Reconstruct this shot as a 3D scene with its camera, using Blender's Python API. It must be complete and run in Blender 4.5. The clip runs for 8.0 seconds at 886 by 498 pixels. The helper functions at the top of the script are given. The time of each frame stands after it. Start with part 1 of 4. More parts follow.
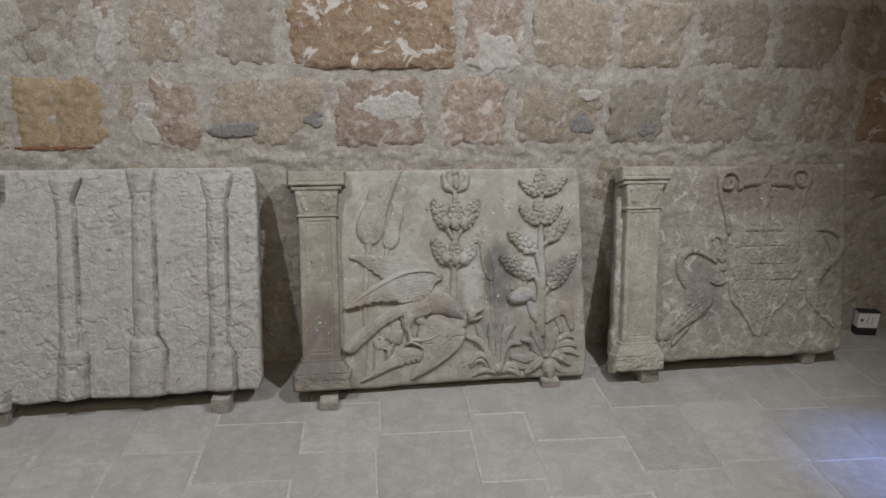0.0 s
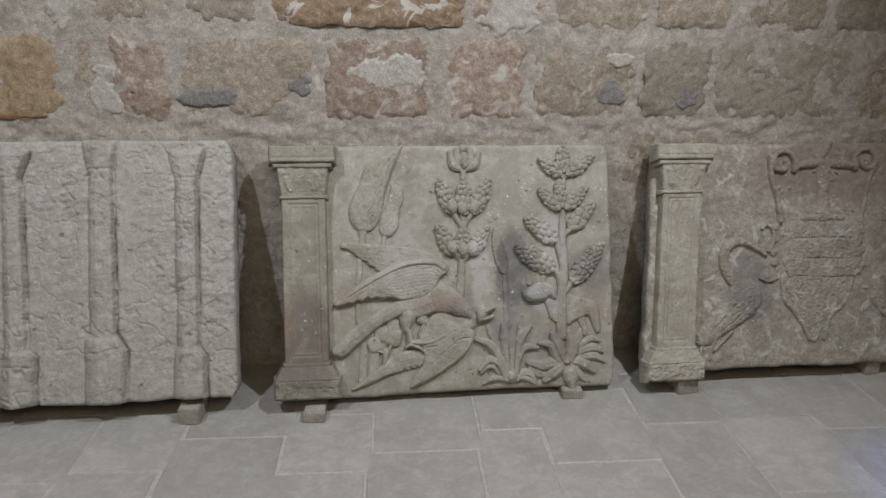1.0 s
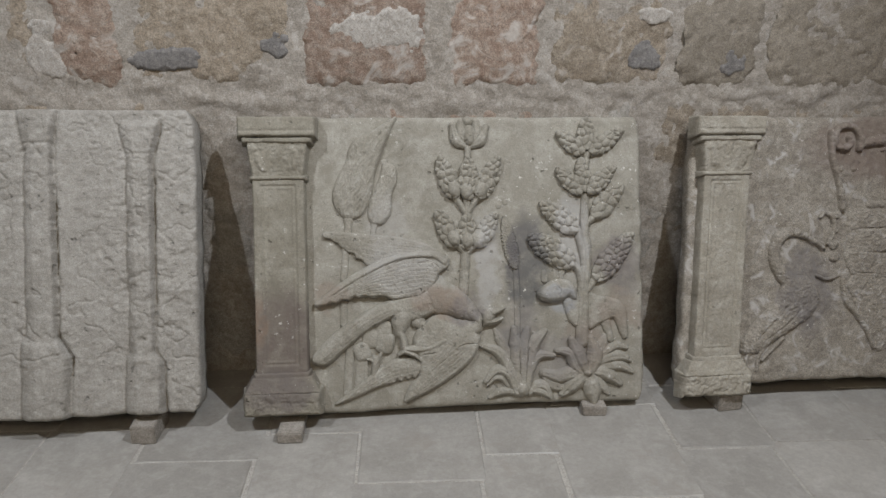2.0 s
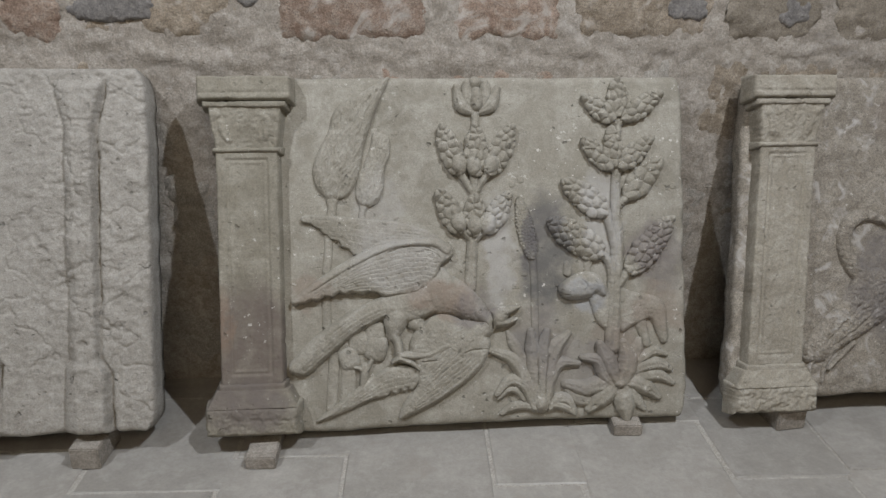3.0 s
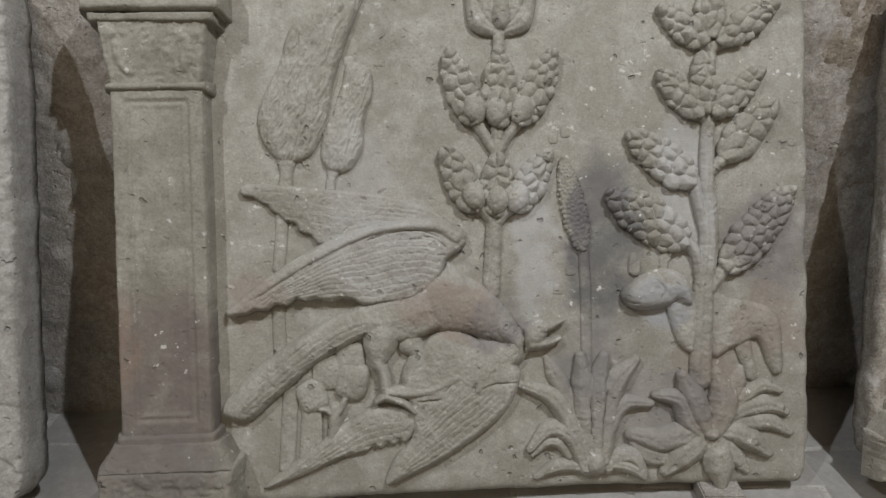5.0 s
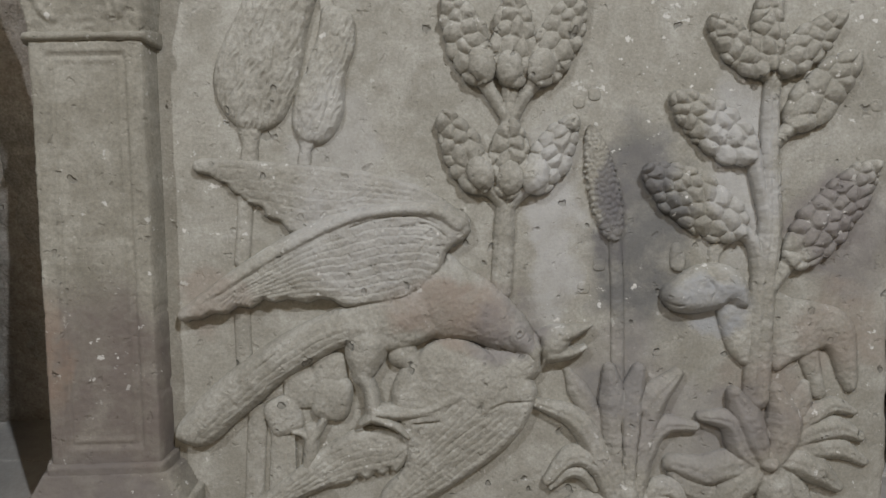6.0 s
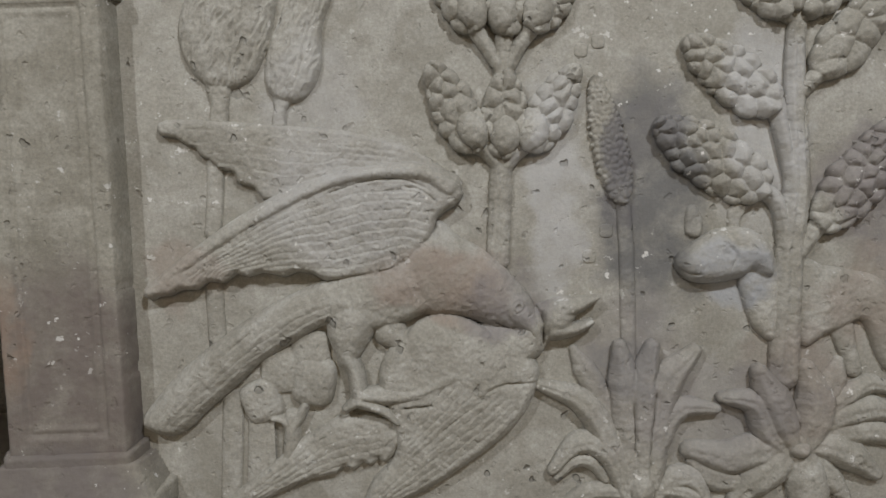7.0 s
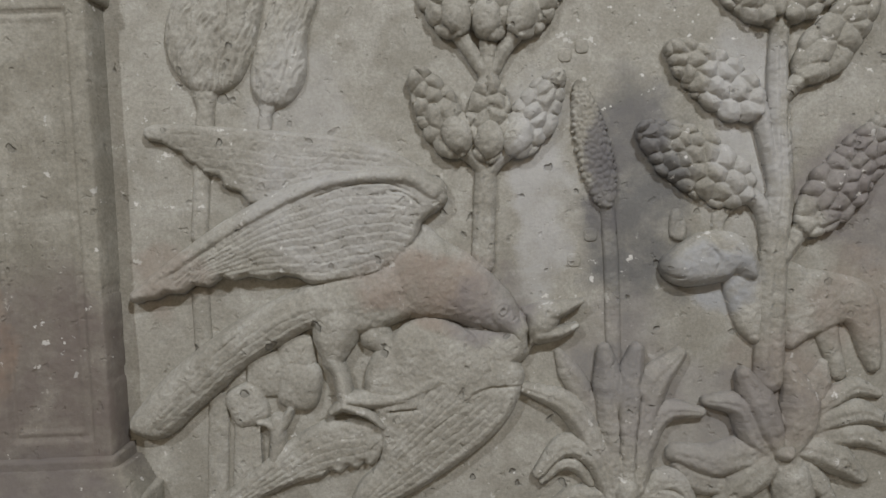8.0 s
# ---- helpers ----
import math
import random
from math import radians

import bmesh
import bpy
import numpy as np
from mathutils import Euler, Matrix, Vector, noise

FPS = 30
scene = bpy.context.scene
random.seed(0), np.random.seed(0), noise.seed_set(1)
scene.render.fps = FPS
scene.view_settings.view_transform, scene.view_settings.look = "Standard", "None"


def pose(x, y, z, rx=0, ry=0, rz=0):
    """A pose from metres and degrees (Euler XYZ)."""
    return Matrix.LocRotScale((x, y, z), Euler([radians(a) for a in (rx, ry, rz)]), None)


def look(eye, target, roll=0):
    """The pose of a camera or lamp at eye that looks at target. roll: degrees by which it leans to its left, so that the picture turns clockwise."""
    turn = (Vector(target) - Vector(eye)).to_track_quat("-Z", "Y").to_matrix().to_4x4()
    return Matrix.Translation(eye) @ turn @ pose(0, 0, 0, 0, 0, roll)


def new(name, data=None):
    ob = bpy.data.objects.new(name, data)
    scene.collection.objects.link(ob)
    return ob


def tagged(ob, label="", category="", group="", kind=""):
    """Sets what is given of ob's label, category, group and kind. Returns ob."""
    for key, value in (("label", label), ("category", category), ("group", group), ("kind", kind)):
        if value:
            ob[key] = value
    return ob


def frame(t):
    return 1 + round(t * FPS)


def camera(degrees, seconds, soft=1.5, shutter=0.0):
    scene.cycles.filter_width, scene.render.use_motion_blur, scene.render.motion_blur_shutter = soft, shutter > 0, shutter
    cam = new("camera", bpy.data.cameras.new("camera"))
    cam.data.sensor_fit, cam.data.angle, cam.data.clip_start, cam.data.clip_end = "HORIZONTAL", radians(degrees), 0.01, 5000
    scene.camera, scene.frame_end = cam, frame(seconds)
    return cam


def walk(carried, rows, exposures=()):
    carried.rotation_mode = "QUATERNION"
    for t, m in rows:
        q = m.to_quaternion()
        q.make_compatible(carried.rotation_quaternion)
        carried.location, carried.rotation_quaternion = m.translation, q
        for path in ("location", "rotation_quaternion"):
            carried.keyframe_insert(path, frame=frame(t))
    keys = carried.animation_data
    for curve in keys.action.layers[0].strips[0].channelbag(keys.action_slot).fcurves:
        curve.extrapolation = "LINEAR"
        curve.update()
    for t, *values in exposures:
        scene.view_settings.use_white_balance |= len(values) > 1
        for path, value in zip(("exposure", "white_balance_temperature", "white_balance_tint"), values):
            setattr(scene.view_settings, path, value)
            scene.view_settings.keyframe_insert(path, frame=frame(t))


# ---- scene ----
cam = camera(64.0, 8.0, soft=1.5)
PATH = [
    (0, (1.057, -0.141, 1.632), (1.363, 1.727, 0.986), 1.2),
    (0.5, (1.115, 0.034, 1.525), (1.392, 1.909, 0.887), 1.2),
    (1, (1.169, 0.237, 1.45), (1.424, 2.113, 0.804), 1.1),
    (1.5, (1.221, 0.435, 1.399), (1.455, 2.305, 0.729), 1.1),
    (3, (1.345, 0.973, 1.183), (1.514, 2.838, 0.481), 0.5),
    (3.5, (1.366, 1.131, 1.108), (1.518, 2.997, 0.406), 0.2),
    (4, (1.388, 1.28, 1.052), (1.525, 3.145, 0.342), -0.1),
    (4.5, (1.409, 1.416, 0.992), (1.531, 3.283, 0.285), -0.2),
    (6, (1.46, 1.791, 0.889), (1.526, 3.623, 0.09), -0.4),
    (6.5, (1.48, 1.851, 0.834), (1.525, 3.678, 0.023), -1.1),
    (7, (1.497, 1.862, 0.805), (1.519, 3.697, 0.009), -1.8),
    (7.5, (1.506, 1.865, 0.816), (1.529, 3.696, 0.012), -1.9),
    (8, (1.519, 1.857, 0.804), (1.539, 3.698, 0.022), -1.9),
]
walk(cam, [(t, look(eye, target, roll)) for t, eye, target, roll in PATH])

# ---- light: ceiling spots over the row of stones, added soft fill, added blue spot ----
world = bpy.data.worlds.new("world")
scene.world = world
world.use_nodes = True
world.node_tree.nodes["Background"].inputs[0].default_value = (0.9, 0.95, 1.0, 1)
world.node_tree.nodes["Background"].inputs[1].default_value = 0.02
scene.view_settings.exposure = 0.0


def spot(name, eye, target, watts, colour, size=92, radius=0.03, blend=0.9):
    lamp = bpy.data.lights.new(name, "SPOT")
    lamp.energy, lamp.color, lamp.spot_size, lamp.spot_blend, lamp.shadow_soft_size = watts, colour, radians(size), blend, radius
    ob = new(name, lamp)
    ob.matrix_world = look(eye, target)
    return ob


def area(name, eye, target, watts, colour, width, height):
    lamp = bpy.data.lights.new(name, "AREA")
    lamp.shape, lamp.size, lamp.size_y, lamp.energy, lamp.color = "RECTANGLE", width, height, watts, colour
    ob = new(name, lamp)
    ob.matrix_world = look(eye, target)
    return ob


LAMP = (0.93, 0.975, 1.04)
spot("spot_lamp", (2.62, 1.30, 3.32), (1.50, 2.72, 0.1), 264, LAMP, 90, 0.03, 0.9)
spot("spot_lamp", (-0.33, 1.10, 3.42), (0.4, 2.85, 0.25), 208, LAMP, 90, 0.03, 0.9)
# added warm fill that lifts the shadows, no lamp of the room
area("room_fill", (1.5, -1.6, 3.5), (1.6, 2.4, 0.6), 54, (1.0, 0.83, 0.62), 3.0, 1.6)
# added spot for the blue patch on the floor; its source is unseen
spot("blue_floor_spot", (5.0, 0.7, 2.8), (3.32, 1.76, 0.0), 700, (0.20, 0.34, 1.0), 17, 0.05, 1.0)

# ---- materials ----


def material(name, dark, mid, light, scale=6.0, rough=0.9, bump=0.5, grain=90.0, fleck=0.0, spread=0.0, stains=(), patch=None, gloss=0.25, grit=0.27, pit=0.0):
    """Stone of three tones in two scales of mottling, with pits, pale flecks, larger patches and shaped stains (centre, radii, colour, strength)."""
    m = bpy.data.materials.new(name)
    m.use_nodes = True
    nt = m.node_tree
    N, L = nt.nodes, nt.links
    bsdf = N["Principled BSDF"]
    bsdf.inputs["Specular IOR Level"].default_value = gloss
    tc = N.new("ShaderNodeTexCoord")
    info = N.new("ShaderNodeObjectInfo")
    shift = N.new("ShaderNodeVectorMath")
    shift.operation = "ADD"
    L.new(tc.outputs["Object"], shift.inputs[0])
    L.new(info.outputs["Random"], shift.inputs[1])

    def noise_node(sc, detail=6.0, r=0.6, moved=True, distort=0.0):
        n = N.new("ShaderNodeTexNoise")
        n.inputs["Scale"].default_value, n.inputs["Detail"].default_value = sc, detail
        n.inputs["Roughness"].default_value, n.inputs["Distortion"].default_value = r, distort
        L.new((shift if moved else tc).outputs[0 if moved else "Object"], n.inputs["Vector"])
        return n.outputs["Fac"]

    def ramp(value, a, b, ca=(0, 0, 0, 1), cb=(1, 1, 1, 1)):
        r = N.new("ShaderNodeValToRGB")
        r.color_ramp.elements[0].position, r.color_ramp.elements[1].position = a, b
        r.color_ramp.elements[0].color, r.color_ramp.elements[1].color = ca, cb
        L.new(value, r.inputs[0])
        return r.outputs[0]

    def mix(f, a, b, kind="MIX"):
        x = N.new("ShaderNodeMix")
        x.data_type, x.blend_type = "RGBA", kind
        for socket, v in ((x.inputs[0], f), (x.inputs[6], a), (x.inputs[7], b)):
            if isinstance(v, bpy.types.NodeSocket):
                L.new(v, socket)
            else:
                socket.default_value = v if not isinstance(v, tuple) else (*v, 1)[:4]
        return x.outputs[2]

    def times(a, b):
        x = N.new("ShaderNodeMath")
        x.operation = "MULTIPLY"
        for socket, v in ((x.inputs[0], a), (x.inputs[1], b)):
            if isinstance(v, bpy.types.NodeSocket):
                L.new(v, socket)
            else:
                socket.default_value = v
        return x.outputs[0]

    big = noise_node(scale, 5, 0.6, distort=0.6)
    col = mix(ramp(big, 0.32, 0.62), dark, mid)
    col = mix(ramp(noise_node(scale * 3.1, 7, 0.65, distort=0.4), 0.45, 0.72), col, light)
    col = mix(times(ramp(noise_node(grain, 4, 0.7), 0.35, 0.7), 0.35), col, tuple(c * 0.72 for c in dark))
    low, high = 1 - grit, 1 + grit
    col = mix(1.0, col, ramp(noise_node(grain * 2.4, 6, 0.75), 0.36, 0.64, (low, low, low, 1), (high, high, high, 1)), "MULTIPLY")
    if patch:
        pc, psc, lo, hi = patch
        col = mix(ramp(noise_node(psc, 8, 0.6, distort=0.8), lo, hi), col, pc)
    for centre, radii, colour, strength in stains:
        mp = N.new("ShaderNodeMapping")
        mp.vector_type = "TEXTURE"
        mp.inputs["Location"].default_value = (*centre, 0.02)
        mp.inputs["Scale"].default_value = (*radii, 10.0)
        wob = N.new("ShaderNodeTexNoise")
        wob.inputs["Scale"].default_value, wob.inputs["Detail"].default_value = 16, 8
        L.new(tc.outputs["Object"], wob.inputs["Vector"])
        off = N.new("ShaderNodeVectorMath")
        off.operation = "MULTIPLY_ADD"
        off.inputs[1].default_value, off.inputs[2].default_value = (0.12, 0.12, 0), (-0.06, -0.06, 0)
        L.new(wob.outputs["Color"], off.inputs[0])
        plus = N.new("ShaderNodeVectorMath")
        L.new(tc.outputs["Object"], plus.inputs[0])
        L.new(off.outputs[0], plus.inputs[1])
        L.new(plus.outputs[0], mp.inputs[0])
        g = N.new("ShaderNodeTexGradient")
        g.gradient_type = "SPHERICAL"
        L.new(mp.outputs[0], g.inputs[0])
        worn = ramp(noise_node(21, 6, 0.65, moved=False), 0.36, 0.56, (0.55, 0.55, 0.55, 1), (1, 1, 1, 1))
        col = mix(times(times(ramp(g.outputs["Fac"], 0.0, 0.36), worn), strength), col, colour)
    if fleck:
        spots = times(ramp(noise_node(62, 4, 0.6), 0.645, 0.68), ramp(noise_node(5.5, 3, 0.5), 0.48, 0.60))
        col = mix(times(spots, fleck), col, (0.62, 0.60, 0.56))
    if spread:
        tone = N.new("ShaderNodeMapRange")
        tone.inputs[3].default_value, tone.inputs[4].default_value = 1 - spread, 1 + spread
        L.new(info.outputs["Random"], tone.inputs[0])
        hsv = N.new("ShaderNodeHueSaturation")
        L.new(tone.outputs[0], hsv.inputs["Value"])
        L.new(col, hsv.inputs["Color"])
        col = hsv.outputs[0]
    holes = None
    if pit:
        # the holes' shade is put into the colour too, besides the sunk bump
        holes = times(ramp(noise_node(34, 2, 0.5), 0.27, 0.31, (1, 1, 1, 1), (0, 0, 0, 1)), ramp(noise_node(3.1, 3, 0.5), 0.38, 0.55))
        col = mix(times(holes, 0.55 * pit), col, tuple(c * 0.45 for c in dark))
    L.new(col, bsdf.inputs["Base Color"])
    L.new(ramp(big, 0.2, 0.8, (rough - 0.1,) * 3 + (1,), (min(1, rough + 0.08),) * 3 + (1,)), bsdf.inputs["Roughness"])
    last = None
    for sc, dist, strength in ((grain * 2.2, 0.0012, bump), (grain * 0.45, 0.004, bump * 0.7), (grain * 0.13, 0.008, bump * 0.45)):
        b = N.new("ShaderNodeBump")
        b.inputs["Strength"].default_value, b.inputs["Distance"].default_value = strength, dist
        L.new(noise_node(sc, 5, 0.6), b.inputs["Height"])
        if last:
            L.new(last, b.inputs["Normal"])
        last = b.outputs[0]
    pits = N.new("ShaderNodeBump")
    pits.inputs["Strength"].default_value, pits.inputs["Distance"].default_value = min(0.6, bump * 0.7), 0.004
    L.new(ramp(noise_node(grain * 0.75, 2, 0.5), 0.26, 0.34), pits.inputs["Height"])
    L.new(last, pits.inputs["Normal"])
    if holes:
        sunk = N.new("ShaderNodeBump")
        sunk.invert = True
        sunk.inputs["Strength"].default_value, sunk.inputs["Distance"].default_value = min(1, pit), 0.004
        L.new(holes, sunk.inputs["Height"])
        L.new(pits.outputs[0], sunk.inputs["Normal"])
        pits = sunk
    L.new(pits.outputs[0], bsdf.inputs["Normal"])
    return m


GREY_STAIN, RED_STAIN, PALE = (0.128, 0.125, 0.122), (0.265, 0.20, 0.16), (0.46, 0.45, 0.44)
FIRST_STAINS = (((0.697, 0.441), (0.085, 0.22), GREY_STAIN, 0.85),
    ((0.706, 0.547), (0.05, 0.06), (0.17, 0.16, 0.155), 0.6),
    ((0.810, 0.342), (0.07, 0.05), (0.33, 0.335, 0.345), 0.75),
    ((0.674, 0.203), (0.10, 0.12), (0.25, 0.225, 0.21), 0.5),
    ((1.021, 0.444), (0.10, 0.12), (0.17, 0.15, 0.15), 0.6),
    ((0.565, 0.468), (0.055, 0.19), PALE, 0.62),
    ((0.857, 0.544), (0.07, 0.18), PALE, 0.6),
    ((0.403, 0.337), (0.11, 0.055), RED_STAIN, 0.6))
LATER_STAINS = (((0.049, 0.357), (0.07, 0.05), RED_STAIN, 0.4),
    ((0.485, 0.305), (0.07, 0.06), (0.2, 0.18, 0.175), 0.7),
    ((1.018, 0.288), (0.10, 0.08), RED_STAIN, 0.4),
    ((0.652, 0.495), (0.03, 0.11), (0.14, 0.13, 0.13), 0.75),
    ((0.893, 0.171), (0.08, 0.12), (0.25, 0.19, 0.16), 0.4),
    ((0.289, 0.440), (0.15, 0.10), PALE, 0.4),
    ((0.234, 0.581), (0.08, 0.12), PALE, 0.35),
    ((0.769, 0.128), (0.12, 0.10), (0.27, 0.25, 0.235), 0.5),
    ((0.661, 0.215), (0.05, 0.05), (0.19, 0.18, 0.175), 0.6),
    ((0.855, 0.151), (0.09, 0.06), (0.20, 0.185, 0.175), 0.55),
    ((0.992, 0.447), (0.08, 0.09), (0.20, 0.175, 0.165), 0.5))
CARVED = material("carved_limestone", (0.268, 0.25, 0.208), (0.352, 0.332, 0.284), (0.44, 0.422, 0.375), 5, bump=0.65, grit=0.14, fleck=0.95, pit=0.9, stains=FIRST_STAINS + LATER_STAINS)
PILASTER = material("pilaster_limestone", (0.225, 0.207, 0.166), (0.30, 0.278, 0.228), (0.385, 0.364, 0.31), 5, bump=0.7, grit=0.15, fleck=0.9, pit=0.9, stains=(
    ((-0.118, 0.207), (0.16, 0.22), (0.168, 0.14, 0.122), 0.95), ((-0.189, 0.287), (0.035, 0.11), (0.33, 0.22, 0.15), 0.35), ((-0.118, 0.076), (0.15, 0.08), (0.165, 0.145, 0.132), 0.75)))
CREAM = material("cream_limestone", (0.275, 0.25, 0.205), (0.365, 0.338, 0.282), (0.45, 0.425, 0.37), 6, bump=0.8, grit=0.18, fleck=0.6, pit=0.9)
ROUGH = material("rough_limestone", (0.305, 0.287, 0.257), (0.385, 0.366, 0.334), (0.46, 0.442, 0.41), 11, bump=0.9, grit=0.18, fleck=0.3, pit=0.9)
WORN = material("weathered_limestone", (0.225, 0.20, 0.168), (0.31, 0.28, 0.235), (0.40, 0.372, 0.325), 9, bump=1.3, grit=0.34, fleck=0.8, patch=((0.45, 0.43, 0.405), 16, 0.55, 0.68), stains=(
    ((2.124, 0.838), (0.50, 0.16), (0.20, 0.155, 0.13), 0.75), ((1.692, 0.334), (0.12, 0.17), (0.17, 0.155, 0.15), 0.7), ((2.399, 0.500), (0.16, 0.4), (0.17, 0.145, 0.125), 0.6)))
MORTAR = material("lime_mortar", (0.265, 0.235, 0.20), (0.365, 0.332, 0.292), (0.46, 0.43, 0.392), 13, bump=1.5, grain=80, grit=0.26, patch=((0.46, 0.43, 0.40), 12, 0.58, 0.75))
B_BEIGE = material("beige_block", (0.22, 0.182, 0.138), (0.305, 0.255, 0.20), (0.40, 0.352, 0.292), 12, bump=1.4, spread=0.10, grit=0.34, patch=((0.43, 0.395, 0.355), 15, 0.57, 0.70))
B_PINK = material("pinkish_block", (0.235, 0.165, 0.128), (0.315, 0.243, 0.195), (0.40, 0.347, 0.297), 13, bump=1.5, spread=0.08, grit=0.36, patch=((0.46, 0.425, 0.39), 13, 0.54, 0.66))
B_OCHRE = material("ochre_block", (0.26, 0.185, 0.11), (0.345, 0.26, 0.165), (0.41, 0.335, 0.235), 10, bump=1.3, grit=0.3, patch=((0.40, 0.35, 0.285), 16, 0.6, 0.72))
B_OLIVE = material("olive_grey_block", (0.205, 0.178, 0.143), (0.268, 0.236, 0.193), (0.34, 0.305, 0.258), 9, bump=1.2, spread=0.08, grit=0.3)
B_GREY = material("pale_grey_block", (0.25, 0.232, 0.205), (0.33, 0.31, 0.28), (0.41, 0.39, 0.36), 12, bump=1.3, spread=0.06, grit=0.3)
B_RUST = material("rust_brown_block", (0.20, 0.128, 0.08), (0.28, 0.20, 0.135), (0.35, 0.28, 0.21), 13, bump=1.4, grit=0.34, patch=((0.48, 0.445, 0.41), 10, 0.55, 0.585))
TILE = material("floor_tile", (0.305, 0.290, 0.266), (0.365, 0.349, 0.324), (0.42, 0.403, 0.377), 5, rough=0.46, bump=0.3, grain=60, spread=0.085, gloss=0.4, grit=0.06, patch=((0.30, 0.275, 0.245), 3.3, 0.58, 0.72))
GROUT = material("floor_grout", (0.33, 0.31, 0.28), (0.43, 0.41, 0.375), (0.52, 0.495, 0.46), 20, bump=0.5)
WOOD = material("weathered_wood", (0.25, 0.225, 0.195), (0.34, 0.31, 0.275), (0.43, 0.40, 0.36), 14, bump=0.5)
PLASTER = material("bounce_plaster", (0.50, 0.47, 0.42), (0.56, 0.53, 0.48), (0.60, 0.57, 0.52), 2, bump=0.2)


def plain(name, colour, rough):
    m = bpy.data.materials.new(name)
    m.use_nodes = True
    b = m.node_tree.nodes["Principled BSDF"]
    b.inputs["Base Color"].default_value, b.inputs["Roughness"].default_value = (*colour, 1), rough
    return m


CEMENT = material("grey_cement", (0.15, 0.142, 0.138), (0.205, 0.195, 0.188), (0.28, 0.265, 0.25), 25, bump=0.9)
JOINT_RED = material("joint_red", (0.17, 0.07, 0.04), (0.25, 0.12, 0.075), (0.32, 0.19, 0.13), 18, bump=0.9)
LIME = material("lime_wash", (0.34, 0.31, 0.275), (0.43, 0.40, 0.365), (0.51, 0.49, 0.46), 22, bump=0.9)
WHITE_PLASTIC, DARK_PLASTIC = plain("white_plastic", (0.75, 0.75, 0.76), 0.4), plain("dark_plastic", (0.02, 0.02, 0.025), 0.5)

# ---- mesh tools ----
LEAN = pose(1.10, 2.640, 0.05, 70.5, 0, 0)  # the slabs' common plane: x along the wall, y up the slope, z out of the face


def mesh_object(name, verts, faces, mat, parent=None, label="", smooth=True):
    me = bpy.data.meshes.new(name)
    me.from_pydata(np.asarray(verts).tolist(), [], np.asarray(faces).tolist() if not isinstance(faces, list) else faces)
    me.polygons.foreach_set("use_smooth", [smooth] * len(me.polygons))
    me.materials.append(mat)
    me.update()
    ob = new(name, me)
    if parent:
        ob.parent = parent
    return tagged(ob, label)


def part(name, bm, mat, parent, label="", smooth=False):
    me = bpy.data.meshes.new(name)
    bmesh.ops.recalc_face_normals(bm, faces=bm.faces)
    bm.to_mesh(me)
    bm.free()
    me.polygons.foreach_set("use_smooth", [smooth] * len(me.polygons))
    me.materials.append(mat)
    ob = new(name, me)
    if parent:
        ob.parent = parent
    return tagged(ob, label)


def box(size, centre=(0, 0, 0), bevel=0.004, bm=None):
    bm = bm or bmesh.new()
    made = bmesh.ops.create_cube(bm, size=1, matrix=Matrix.Translation(centre) @ Matrix.Diagonal((*size, 1)))
    if bevel:
        edges = list({e for v in made["verts"] for e in v.link_edges})
        bmesh.ops.bevel(bm, geom=edges, offset=bevel, segments=2, affect="EDGES")
    return bm


def value_noise(x, y, seed, octaves=4, falloff=0.5):
    """Smooth random heights in -1..1 over arrays of coordinates (one cell is one unit)."""
    total, gain, norm = np.zeros_like(x), 1.0, 0.0
    for k in range(octaves):
        rng = np.random.RandomState(seed + 17 * k)
        table = rng.rand(64, 64) * 2 - 1
        fx, fy = x * 2 ** k + 7.3 * k, y * 2 ** k + 3.1 * k
        ix, iy = np.floor(fx).astype(int), np.floor(fy).astype(int)
        tx, ty = fx - ix, fy - iy
        tx, ty = tx * tx * (3 - 2 * tx), ty * ty * (3 - 2 * ty)
        a, b = table[ix % 64, iy % 64], table[(ix + 1) % 64, iy % 64]
        c, d = table[ix % 64, (iy + 1) % 64], table[(ix + 1) % 64, (iy + 1) % 64]
        total += gain * ((a * (1 - tx) + b * tx) * (1 - ty) + (c * (1 - tx) + d * tx) * ty)
        norm += gain
        gain *= falloff
    return total / norm


def smooth_line(pts, n=8, closed=False):
    """A curve through the points (Catmull-Rom), n steps a span."""
    p = np.array(pts, float)
    if len(p) < 3:
        s = np.linspace(0, 1, n + 1)[:, None]
        return p[0] + (p[-1] - p[0]) * s
    q = np.vstack([p[-1], p, p[0], p[1]]) if closed else np.vstack([2 * p[0] - p[1], p, 2 * p[-1] - p[-2]])
    out = []
    for i in range(len(q) - 3):
        s = np.linspace(0, 1, n, endpoint=False)[:, None]
        a, b, c, d = q[i:i + 4]
        out.append(0.5 * (2 * b + (c - a) * s + (2 * a - 5 * b + 4 * c - d) * s ** 2 + (3 * b - a - 3 * c + d) * s ** 3))
    return np.vstack(out) if closed else np.vstack(out + [p[-1:]])


DEEP = -0.005


